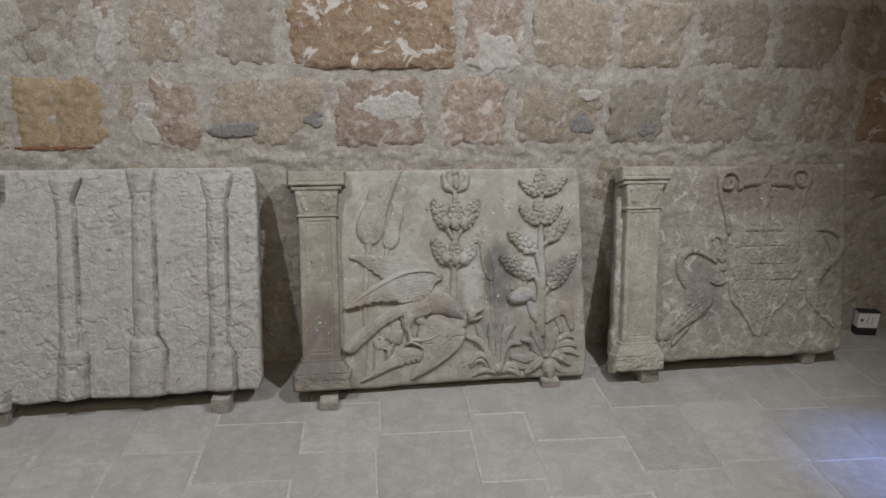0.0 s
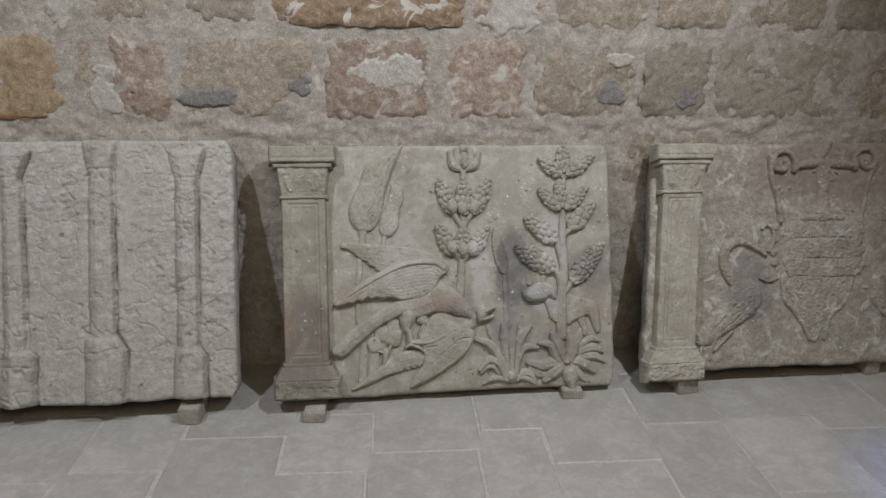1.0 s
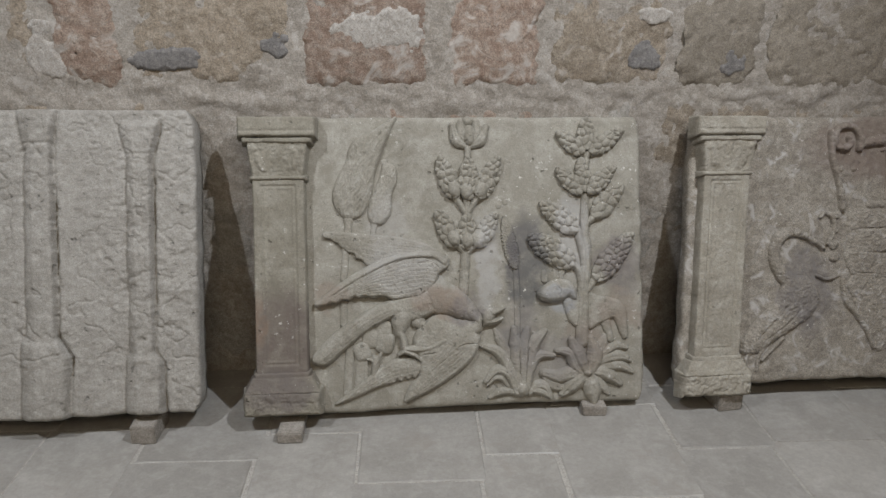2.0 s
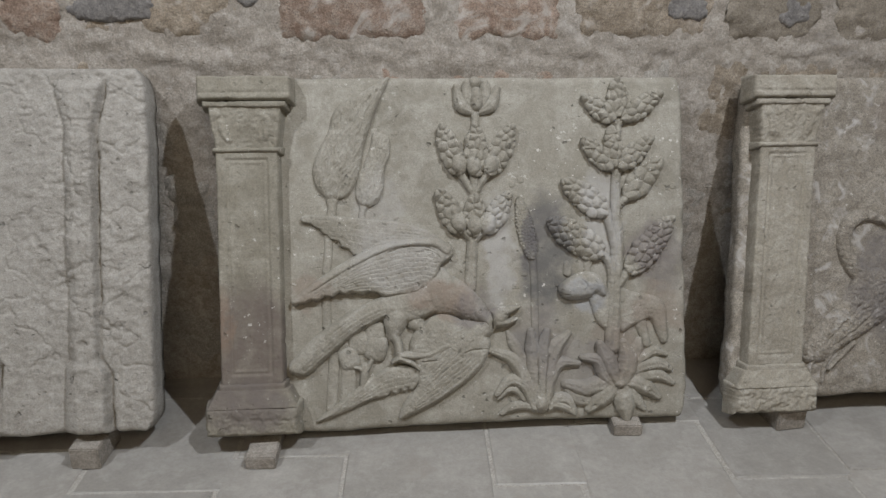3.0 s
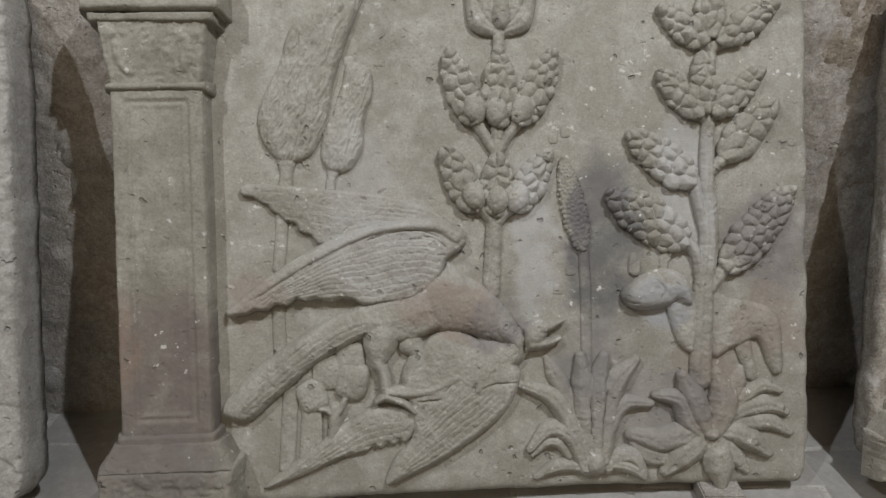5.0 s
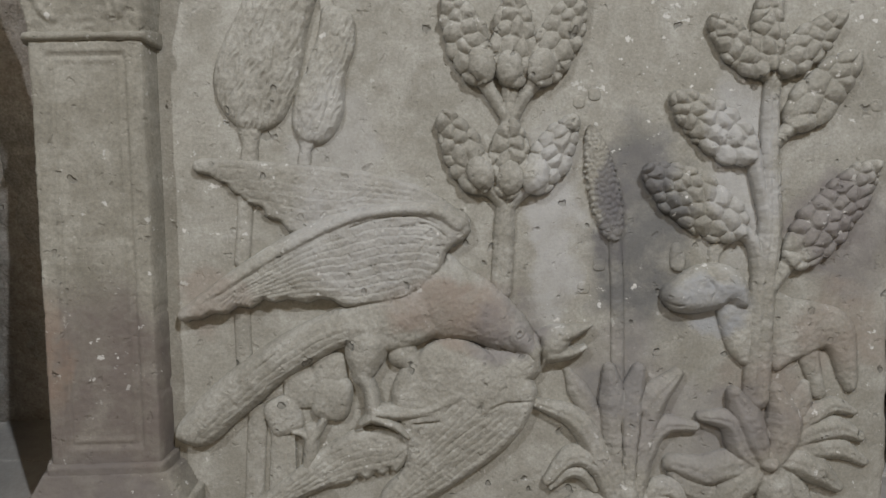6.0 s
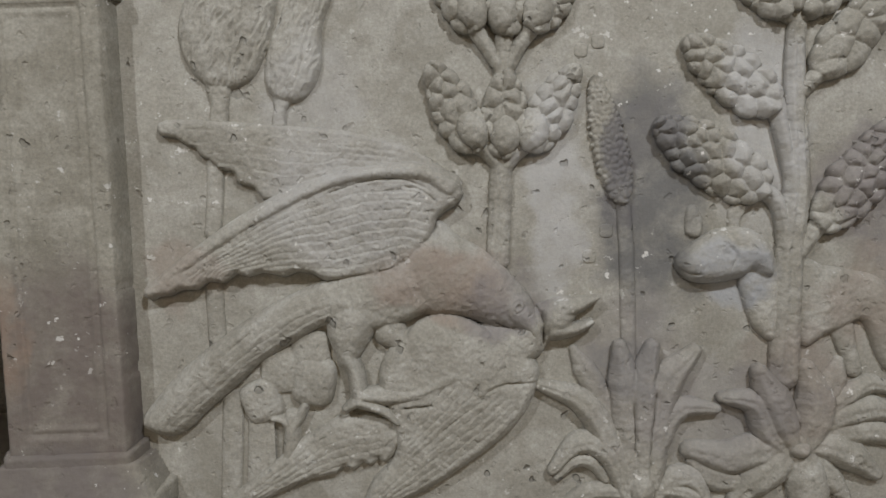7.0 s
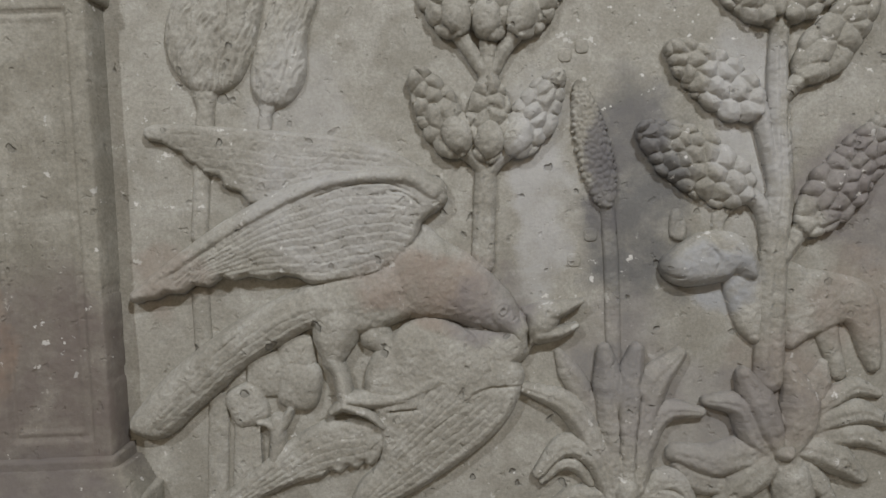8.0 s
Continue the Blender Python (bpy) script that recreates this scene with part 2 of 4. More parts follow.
class Relief:
    """A carved height over a window of the slab's plane: forms are laid in, the higher one wins; below 0 is sunk in the slab."""

    def __init__(self, corner_a, corner_b, step=0.0015, pad=0.012):
        u0, u1 = sorted((corner_a[0], corner_b[0]))
        v0, v1 = sorted((corner_a[1], corner_b[1]))
        self.u, self.v = np.arange(u0 - pad, u1 + pad, step), np.arange(v0 - pad, v1 + pad, step)
        self.U, self.V = np.meshgrid(self.u, self.v)
        self.H = np.full(self.U.shape, DEEP)

    def window(self, u0, u1, v0, v1):
        i0, i1 = np.searchsorted(self.u, (u0, u1))
        j0, j1 = np.searchsorted(self.v, (v0, v1))
        return slice(j0, j1), slice(i0, i1)

    def lay(self, w, h):
        self.H[w] = np.maximum(self.H[w], np.maximum(h, DEEP))

    def blob(self, c, ru, rv, turn=0.0, h=0.02, base=0.0, square=2.0):
        r = max(ru, rv) * 1.15
        w = self.window(c[0] - r, c[0] + r, c[1] - r, c[1] + r)
        du, dv = self.U[w] - c[0], self.V[w] - c[1]
        ca, sa = math.cos(radians(turn)), math.sin(radians(turn))
        q = 1 - (np.abs((du * ca + dv * sa) / ru) ** square + np.abs((dv * ca - du * sa) / rv) ** square)
        self.lay(w, np.where(q > 0, base + h * np.sqrt(np.abs(q)), DEEP * np.minimum(1, np.sqrt(np.abs(q)) * 2)))
        return self

    def nearest(self, w, line):
        """Distance to a line, and how far along it the nearest place lies (0..1)."""
        U, V = self.U[w], self.V[w]
        best, along = np.full(U.shape, 9.0), np.zeros(U.shape)
        n = len(line) - 1
        for i in range(n):
            a, d = line[i], line[i + 1] - line[i]
            s = np.clip(((U - a[0]) * d[0] + (V - a[1]) * d[1]) / max(d @ d, 1e-12), 0, 1)
            dist = np.hypot(U - a[0] - s * d[0], V - a[1] - s * d[1])
            near = dist < best
            best, along = np.where(near, dist, best), np.where(near, (i + s) / n, along)
        return best, along

    def stroke(self, pts, radii, heights, curve=8, crease=0.0, base=0.0):
        """A rounded bar along a curve, its radius and height running through the lists given."""
        line = smooth_line(pts, curve)
        radii, heights = np.atleast_1d(radii).astype(float), np.atleast_1d(heights).astype(float)
        r = radii.max() * 1.2
        w = self.window(line[:, 0].min() - r, line[:, 0].max() + r, line[:, 1].min() - r, line[:, 1].max() + r)
        d, s = self.nearest(w, line)
        rad = np.interp(s, np.linspace(0, 1, len(radii)), radii)
        hi = np.interp(s, np.linspace(0, 1, len(heights)), heights)
        q = 1 - (d / rad) ** 2
        h = base + hi * np.sqrt(np.abs(q))
        if crease:
            h -= crease * np.exp(-(d / (0.28 * rad)) ** 2)
        self.lay(w, np.where(q > 0, h, DEEP * np.minimum(1, np.sqrt(np.abs(q)) * 2)))
        return self

    def region(self, pts, h, edge=0.012, curve=6, dome=0.0, tilt=(0, 0), chips=0.0):
        """A raised area with a rounded rim, inside a closed curve; dome lifts its middle, tilt slopes it."""
        line = smooth_line(pts, curve, closed=True) if curve else np.array(pts, float)
        line = np.vstack([line, line[:1]])
        w = self.window(line[:, 0].min() - 0.01, line[:, 0].max() + 0.01, line[:, 1].min() - 0.01, line[:, 1].max() + 0.01)
        d, _ = self.nearest(w, line)
        U, V = self.U[w], self.V[w]
        inside = np.zeros(U.shape, bool)
        for a, b in zip(line[:-1], line[1:]):
            if a[1] != b[1]:
                hit = ((a[1] > V) != (b[1] > V)) & (U < (b[0] - a[0]) * (V - a[1]) / (b[1] - a[1]) + a[0])
                inside ^= hit
        q = np.clip(d / edge, 0, 1)
        top = h + tilt[0] * (U - line[:, 0].mean()) + tilt[1] * (V - line[:, 1].mean())
        q = np.clip(q - chips * np.clip(value_noise(U / 0.035, V / 0.035, 19, 4, 0.6) - 0.12, 0, 1) * np.exp(-d / (2.2 * edge)), 0, 1)
        rise = top * np.sqrt(1 - (1 - q) ** 2) + dome * np.sqrt(np.clip(d / max(d[inside].max() if inside.any() else 1, 1e-6), 0, 1))
        self.lay(w, np.where(inside, rise, DEEP * np.minimum(1, d / 0.003)))
        return self

    def groove(self, pts, width, depth, curve=8, step_side=0.0):
        line = smooth_line(pts, curve)
        r = width * 4
        w = self.window(line[:, 0].min() - r, line[:, 0].max() + r, line[:, 1].min() - r, line[:, 1].max() + r)
        d, s = self.nearest(w, line)
        fade = np.minimum(1, 8 * np.minimum(s + 0.03, 1.03 - s)) * (0.75 + 0.6 * value_noise(self.U[w] / 0.02, self.V[w] / 0.02, 5, 2))
        d = d + width * 0.9 * value_noise(self.U[w] / 0.012, self.V[w] / 0.012, 8, 2)
        self.H[w] = np.where(self.H[w] > 0.003, self.H[w] - depth * fade * np.exp(-(d / width) ** 2), self.H[w])
        return self

    def pod(self, base, tip, half, h, size, seed, bump=0.42):
        """An almond-shaped pod from its stalk to its tip, its face set with rounded seeds of uneven size."""
        base, tip = np.array(base), np.array(tip)
        axis = tip - base
        length = np.hypot(*axis)
        axis = axis / length
        r = length / 2 + half
        mid = (base + tip) / 2
        w = self.window(mid[0] - r, mid[0] + r, mid[1] - r, mid[1] + r)
        du, dv = self.U[w] - base[0], self.V[w] - base[1]
        a, b = (du * axis[0] + dv * axis[1]) / length, dv * axis[0] - du * axis[1]
        a = a + 0.02 * value_noise(self.U[w] / 0.02, self.V[w] / 0.02, seed, 2)
        body = np.sin(math.pi * np.clip(a, 0.001, 0.999) ** 0.78) ** 0.5 * half
        rng = random.Random(seed)
        first, second = np.full(a.shape, 9.0), np.full(a.shape, 9.0)
        along, k = 0.35 * size, 0
        while along < length:
            s = size * (1.12 - 0.45 * along / length)
            across = -half * 1.1 + (0.5 * s if k % 2 else 0.0)
            while across < half * 1.2:
                x, y = along + rng.uniform(-0.36, 0.36) * s, across + rng.uniform(-0.36, 0.36) * s
                d = np.hypot((a * length - x) * 0.85, b - y) / (s * rng.uniform(0.85, 1.15))
                second = np.minimum(second, np.maximum(first, d))
                first = np.minimum(first, d)
                across += s
            along += s * 0.98
            k += 1
        lump = np.sqrt(np.clip((second - first) / 0.8, 0, 1)) * 0.8 + 0.2 * np.clip(1 - first, 0, 1)
        body = body * (0.80 + 0.24 * lump)
        q = np.where((a > 0) & (a < 1), 1 - (b / np.maximum(body, 1e-4)) ** 2, -1)
        top = h * (0.35 + 0.65 * np.sqrt(np.clip(q, 0, 1))) * (1 - bump + bump * lump)
        self.lay(w, np.where(q > 0, top * np.minimum(1, np.sqrt(np.clip(q, 0, 1)) / 0.35), DEEP * np.minimum(1, np.abs(q) * 4)))
        return self

    def feathers(self, first, second, rows, steps, depth):
        """Overlapping feathers between two edge curves: each row steps down to the next, and along the row each tip steps down too."""
        one, two = smooth_line(first, 6), smooth_line(second, 6)
        both = np.vstack([one, two])
        w = self.window(both[:, 0].min(), both[:, 0].max(), both[:, 1].min(), both[:, 1].max())
        d1, a1 = self.nearest(w, one)
        d2, _ = self.nearest(w, two)
        U, V = self.U[w], self.V[w]
        n = np.linspace(0, 1, 40)
        track = lambda line: np.stack([np.interp(n, np.linspace(0, 1, len(line)), line[:, k]) for k in (0, 1)], 1)
        gap = np.hypot(*(track(one) - track(two)).T)
        wide = np.interp(a1, n, gap)
        zone = np.clip((1.22 * wide - d1 - d2) / (0.15 * wide), 0, 1) * (self.H[w] > 0.004) * np.clip(np.minimum(a1, 1 - a1) / 0.03, 0, 1)
        s = d1 / np.maximum(d1 + d2, 1e-5) * rows + 0.28 * value_noise(U / 0.03, V / 0.03, 11, 3)
        row = np.floor(s)
        cut = s - row
        part_along = a1 * steps + 0.37 * row + 0.25 * np.sin(row * 2.7) + 0.18 * value_noise(U / 0.012, V / 0.012, 12, 2)
        tipped = part_along - np.floor(part_along)
        crease = np.exp(-(np.minimum(cut, 1 - cut) * wide / rows / 0.0011) ** 2)
        self.H[w] = self.H[w] - zone * depth * (0.45 * cut ** 1.5 + 0.5 * tipped ** 2 * (cut > 0.1) + 0.35 * crease)
        return self

    def dent(self, c, ru, rv, depth):
        r = 3 * max(ru, rv)
        w = self.window(c[0] - r, c[0] + r, c[1] - r, c[1] + r)
        self.H[w] = np.where(self.H[w] > 0, np.maximum(self.H[w] - depth * np.exp(-((self.U[w] - c[0]) / ru) ** 2 - ((self.V[w] - c[1]) / rv) ** 2), 0.001), self.H[w])
        return self

    def streaks(self, across, along, lean, amount, seed):
        """Wavy chiselled strands that run up the form."""
        ca, sa = math.cos(radians(lean)), math.sin(radians(lean))
        a, b = self.U * ca - self.V * sa, self.U * sa + self.V * ca
        a = a + 0.006 * value_noise(self.U / 0.03, self.V / 0.03, seed + 5, 2)
        n = 1 - 2.4 * np.abs(value_noise(a / across, b / along, seed, 2))
        self.H = np.where(self.H > 0.002, np.maximum(self.H + amount * n * np.clip(self.H / 0.01, 0, 1), 0.001), self.H)
        return self

    def rough(self, cell, amount, seed):
        n = value_noise(self.U / cell, self.V / cell, seed, 4, 0.6) + 0.55 * value_noise(self.U / 0.0055, self.V / 0.0055, seed + 2, 2, 0.5)
        n = n - 1.2 * np.clip(value_noise(self.U / 0.02, self.V / 0.012, seed + 4, 3) - 0.45, 0, 1)
        self.H = np.where(self.H > 0, np.maximum(self.H + amount * n, 0.0008), self.H)
        return self

    def build(self, name, mat, parent, label="", rise=1.0, undercut=0.0):
        n, m = self.H.shape
        on = self.H > 0
        cell = on[:-1, :-1] | on[1:, :-1] | on[:-1, 1:] | on[1:, 1:]
        ids = np.arange(n * m).reshape(n, m)
        quads = np.stack([ids[:-1, :-1][cell], ids[:-1, 1:][cell], ids[1:, 1:][cell], ids[1:, :-1][cell]], 1)
        used, flat = np.unique(quads, return_inverse=True)
        high = self.H.ravel()[used]
        high = np.where(high > 0, high * rise, high)
        side = np.stack(np.gradient(np.maximum(self.H, 0), self.u[1] - self.u[0]), -1).reshape(-1, 2)[used] if undercut else np.zeros((len(used), 2))
        steep = np.hypot(side[:, 0], side[:, 1])
        push = undercut * np.clip(steep - 1.2, 0, 2) / 2 * np.minimum(high, 0.006) / np.maximum(steep, 1e-6)
        push = np.where(high > 0, push, 0)
        verts = np.stack([self.U.ravel()[used] - push * side[:, 1], self.V.ravel()[used] - push * side[:, 0], high], 1)
        return mesh_object(name, verts, flat.reshape(-1, 4), mat, parent, label)


def slab_body(name, left, right, bottom, top, thick, height, mat, parent, label="", step=0.005, corner=0.02, seed=1, shear=0.0, chip=0.004):
    """The body of a stone slab: a face of the given height function, worn rims, sides and back."""
    nu, nv = int((right - left) / step) + 1, int((top - bottom) / step) + 1
    s, t = np.meshgrid(np.linspace(0, 1, nu), np.linspace(0, 1, nv))
    lo = bottom + chip * 1.6 * value_noise(s * 9, s * 0, seed + 3, 4)
    hi = top + chip * 0.6 * value_noise(s * 7, s * 0, seed + 5, 4)
    a = left + chip * value_noise(t * 8, t * 0, seed + 7, 4)
    b = right + chip * value_noise(t * 8, t * 0 + 5, seed + 9, 4)
    cut = lambda d: corner * np.exp(-d / (corner * 0.8))
    U, V = a + (b - a) * s, lo + (hi - lo) * t
    U = U + np.where(s < 0.5, 1, -1) * cut(np.minimum(s, 1 - s) * (right - left)) * np.exp(-np.minimum(t, 1 - t) * (top - bottom) / (corner * 0.7)) * 0.8
    W = height(U, V)
    rim = np.minimum(np.minimum(s, 1 - s) * (right - left), np.minimum(t, 1 - t) * (top - bottom))
    W = W - 0.012 * np.exp(-rim / 0.006) * (1 + 0.6 * value_noise(U * 30, V * 30, seed + 11, 3))
    U = U + shear * V
    front = np.stack([U.ravel(), V.ravel(), W.ravel()], 1)
    ids = np.arange(nu * nv).reshape(nv, nu)
    quads = np.stack([ids[:-1, :-1].ravel(), ids[:-1, 1:].ravel(), ids[1:, 1:].ravel(), ids[1:, :-1].ravel()], 1)
    loop = np.concatenate([ids[0, :-1], ids[:-1, -1], ids[-1, :0:-1], ids[:0:-1, 0]])
    rings, faces = [front], [quads]
    prev, count = loop, nu * nv
    for k, depth in enumerate((0.35, 0.7, 1.0)):
        ring = front[loop].copy()
        ring[:, 2] = ring[:, 2] * (1 - depth) - thick * depth
        run = np.arange(len(loop)) * step
        ring[:, 0] += 0.005 * value_noise(run * 28, run * 0 + 2.1 * k, seed + k, 4, 0.6)
        ring[:, 1] += 0.005 * value_noise(run * 28, run * 0 + 5.3 * k, seed + k + 50, 4, 0.6)
        now = np.arange(count, count + len(loop))
        faces.append(np.stack([np.roll(prev, -1), prev, now, np.roll(now, -1)], 1))
        rings.append(ring)
        prev, count = now, count + len(loop)
    allfaces = np.vstack(faces).tolist() + [prev[::-1].tolist()]
    return mesh_object(name, np.vstack(rings), allfaces, mat, parent, label)


# ---- the room ----


def slab_box(name, size, centre, mat, kind="structure", label="", category=""):
    ob = part(name, box(size, centre, 0), mat, None)
    return tagged(ob, label, category, kind=kind)


slab_box("floor", (12.0, 9.2, 0.10), (1.5, -1.4, -0.0525), GROUT, label="pale stone floor laid in columns of slabs", category="floor")
# ceiling and these three walls are out of view, added to bounce light
slab_box("ceiling", (12.2, 9.4, 0.10), (1.5, -1.3, 3.95), PLASTER, label="plain pale unseen ceiling added to bounce light", category="ceiling")
slab_box("wall_south", (12.0, 0.2, 3.9), (1.5, -5.9, 1.95), PLASTER, label="plain pale unseen wall behind, added to bounce light", category="wall")
slab_box("wall_west", (0.2, 9.2, 3.9), (-4.6, -1.4, 1.95), PLASTER, label="plain pale unseen side wall added to bounce light", category="wall")
slab_box("wall_east", (0.2, 9.2, 3.9), (7.6, -1.4, 1.95), PLASTER, label="plain pale unseen side wall added to bounce light", category="wall")

# ---- the masonry wall: rough mortar with proud blocks in courses ----


def wall_face(x0, x1, z0, z1, step, seed):
    nx, nz = int((x1 - x0) / step) + 1, int((z1 - z0) / step) + 1
    X, Z = np.meshgrid(np.linspace(x0, x1, nx), np.linspace(z0, z1, nz))
    Y = 3.004 + 0.009 * value_noise(X * 7, Z * 7, seed, 5, 0.6) + 0.006 * value_noise(X * 31, Z * 31, seed + 40, 3, 0.7)
    ledge = np.exp(-((Z - 0.985) / 0.05) ** 2)
    Y = Y - ledge * (0.002 + 0.008 * np.tanh(2.5 * value_noise(X * 9 + Z * 5, Z * 22 + X * 1.5, seed + 80, 5, 0.65)))
    ids = np.arange(nx * nz).reshape(nz, nx)
    front = np.stack([X.ravel(), Y.ravel(), Z.ravel()], 1)
    quads = np.stack([ids[:-1, :-1].ravel(), ids[:-1, 1:].ravel(), ids[1:, 1:].ravel(), ids[1:, :-1].ravel()], 1)
    loop = np.concatenate([ids[0, :-1], ids[:-1, -1], ids[-1, :0:-1], ids[:0:-1, 0]])
    back = front[loop].copy()
    back[:, 1] = 3.5
    now = np.arange(nx * nz, nx * nz + len(loop))
    sides = np.stack([np.roll(loop, -1), loop, now, np.roll(now, -1)], 1)
    return np.vstack([front, back]), np.vstack([quads, sides]).tolist() + [now[::-1].tolist()]


wall = mesh_object("wall_north", *wall_face(-4.5, 7.5, -0.01, 3.9, 0.0105, 5), MORTAR)
tagged(wall, "old wall of rough weathered stone blocks in lime mortar", "wall", kind="structure")


def wall_block(x0, x1, z0, z1, mat, seed, proud=0.012, rugged=0.006):
    """One roughly squared block, its face uneven and its arrises broken."""
    step = 0.0075
    nx, nz = max(6, int((x1 - x0) / step)), max(6, int((z1 - z0) / step))
    s, t = np.meshgrid(np.linspace(0, 1, nx), np.linspace(0, 1, nz))
    wob = lambda q, k: 0.034 * value_noise(q * 4.0 + seed * 1.7, q * 0 + k, seed + k, 5, 0.72)
    X = x0 + wob(t, 1) + (x1 - x0 + wob(t, 2) - wob(t, 1)) * s
    Z = z0 + wob(s, 3) + (z1 - z0 + wob(s, 4) - wob(s, 3)) * t
    rim = np.minimum(np.minimum(s, 1 - s) * (x1 - x0), np.minimum(t, 1 - t) * (z1 - z0))
    corner = np.minimum(s, 1 - s) * (x1 - x0) + np.minimum(t, 1 - t) * (z1 - z0)
    Y = 3.0 - proud + 0.009 * np.exp(-rim / 0.016) * (1.2 + 1.2 * value_noise(X * 9, Z * 9, seed + 33, 4, 0.65)) + 0.010 * np.exp(-corner / 0.04) + 0.006 * value_noise(X * 3.5, Z * 3.5, seed + 60, 2)
    Y = Y + rugged * 1.3 * value_noise(X * 8, Z * 8, seed + 9, 5, 0.7) + 0.8 * rugged * value_noise(X * 42, Z * 42, seed + 12, 3)
    pits = value_noise(X * 14, Z * 14, seed + 21, 3)
    Y = Y + 0.010 * np.clip(pits - 0.35, 0, 1) * 2
    return np.stack([X.ravel() - x0, Y.ravel() - 3.0, Z.ravel() - z0], 1), nx, nz


def grid_quads(nx, nz):
    ids = np.arange(nx * nz).reshape(nz, nx)
    return np.stack([ids[:-1, :-1].ravel(), ids[:-1, 1:].ravel(), ids[1:, 1:].ravel(), ids[1:, :-1].ravel()], 1)


def lay_block(x0, x1, z0, z1, mat, seed, proud=0.012, rugged=0.006):
    verts, nx, nz = wall_block(x0, x1, z0, z1, mat, seed, proud, rugged)
    ob = mesh_object("stone_block", verts, grid_quads(nx, nz), mat, wall)
    ob.location = (x0, 3.0, z0)


def course(z0, z1, joints, mats, seed, gap=0.038, sink=0.0):
    for k, (a, b) in enumerate(zip(joints[:-1], joints[1:])):
        lay_block(a + gap / 2, b - gap / 2, z0 + gap / 2, z1 - gap / 2, mats[k % len(mats)], seed + 31 * k,
                  (0.007 if mats[k % len(mats)] in (B_OCHRE, B_RUST) else 0.003) + 0.003 * math.sin(seed + k * 2.3) - sink, 0.0048)


e, k, o, g, r, h = B_BEIGE, B_PINK, B_OCHRE, B_OLIVE, B_RUST, B_GREY
course(1.36, 1.70, (-1.45, -0.95, -0.52, -0.19, 0.13, 0.24, 0.565, 0.875, 1.625, 1.94, 2.345, 2.70, 3.10, 3.48, 3.95, 4.5), (e, g, e, g, k, e, g, r, k, e, e, e, g, e, e), 11)
course(1.015, 1.355, (-1.5, -1.1, -0.65, -0.235, 0.165, 0.31, 0.54, 1.06, 1.515, 1.87, 2.32, 2.635, 3.27, 3.62, 4.0, 4.5), (e, k, e, o, e, k, e, k, k, e, g, g, e, r, e), 47)
course(0.69, 0.995, (-1.5, -1.0, -0.4, 0.1, 0.62, 0.83, 1.3, 1.9, 2.27, 2.75, 3.2, 3.66, 4.1, 4.5), (e, e, e, e, h, h, k, h, e, e, e, g, e), 83, sink=0.006)
course(0.36, 0.675, (-1.5, -0.8, -0.2, 0.3, 0.71, 0.9, 1.5, 2.1, 2.36, 2.9, 3.35, 3.8, 4.5), (e, g, e, h, h, h, h, h, e, e, k, e), 131, sink=0.006)
course(0.02, 0.345, (-1.5, -0.9, -0.35, 0.2, 0.66, 1.1, 1.7, 2.26, 2.7, 3.3, 3.75, 4.5), (e, e, g, h, h, h, h, h, e, g, e), 171, sink=0.006)
course(1.715, 2.05, (-1.5, -0.9, -0.3, 0.3, 0.9, 1.4, 2.0, 2.5, 3.1, 3.6, 4.2), (e, g, e, k, e), 211)


def wall_patch(name, centre, half_w, half_h, mat, seed, proud=0.0085, ragged=0.8):
    """A thin ragged skin of cement or lime lying on the blocks."""
    step = 0.006
    xs, zs = np.arange(-half_w * 1.3, half_w * 1.3, step), np.arange(-half_h * 1.3, half_h * 1.3, step)
    X, Z = np.meshgrid(xs, zs)
    q = 1 - (X / half_w) ** 2 - (Z / half_h) ** 2 + ragged * 1.8 * value_noise(X * 18, Z * 22, seed, 4, 0.6)
    Y = -proud * np.clip(q * 2.5, -1, 1) + 0.0025 * value_noise(X * 40, Z * 40, seed + 3, 3)
    on = q > -0.3
    cell = on[:-1, :-1] & on[1:, :-1] & on[:-1, 1:] & on[1:, 1:]
    ids = np.arange(X.size).reshape(X.shape)
    quads = np.stack([ids[:-1, :-1][cell], ids[:-1, 1:][cell], ids[1:, 1:][cell], ids[1:, :-1][cell]], 1)
    used, flat_ids = np.unique(quads, return_inverse=True)
    ob = mesh_object(name, np.stack([X.ravel(), Y.ravel(), Z.ravel()], 1)[used], flat_ids.reshape(-1, 4), mat, wall)
    ob.location = (centre[0], 3.004, centre[1])


wall_patch("cement_patch", (0.655, 1.112), 0.105, 0.035, CEMENT, 301)
wall_patch("cement_patch", (1.003, 1.158), 0.06, 0.035, CEMENT, 305, 0.009)
wall_patch("cement_patch", (2.209, 1.128), 0.05, 0.05, CEMENT, 309)
wall_patch("cement_patch", (2.520, 1.121), 0.055, 0.045, CEMENT, 313, 0.009)
wall_patch("lime_patch", (0.189, 1.493), 0.055, 0.12, LIME, 317)
wall_patch("lime_patch", (0.295, 1.130), 0.05, 0.09, LIME, 321)
wall_patch("lime_patch", (0.462, 1.512), 0.035, 0.045, LIME, 325)
wall_patch("lime_patch", (1.322, 1.212), 0.14, 0.07, LIME, 329, 0.009, 0.7)
wall_patch("lime_patch", (1.794, 1.444), 0.12, 0.09, LIME, 333, 0.009, 0.6)
wall_patch("lime_patch", (2.238, 1.267), 0.06, 0.03, LIME, 337, 0.009)
wall_patch("lime_patch", (1.348, 1.521), 0.10, 0.05, LIME, 341, 0.009, 0.9)
wall_patch("lime_patch", (1.433, 1.440), 0.14, 0.035, LIME, 345, 0.009, 0.9)
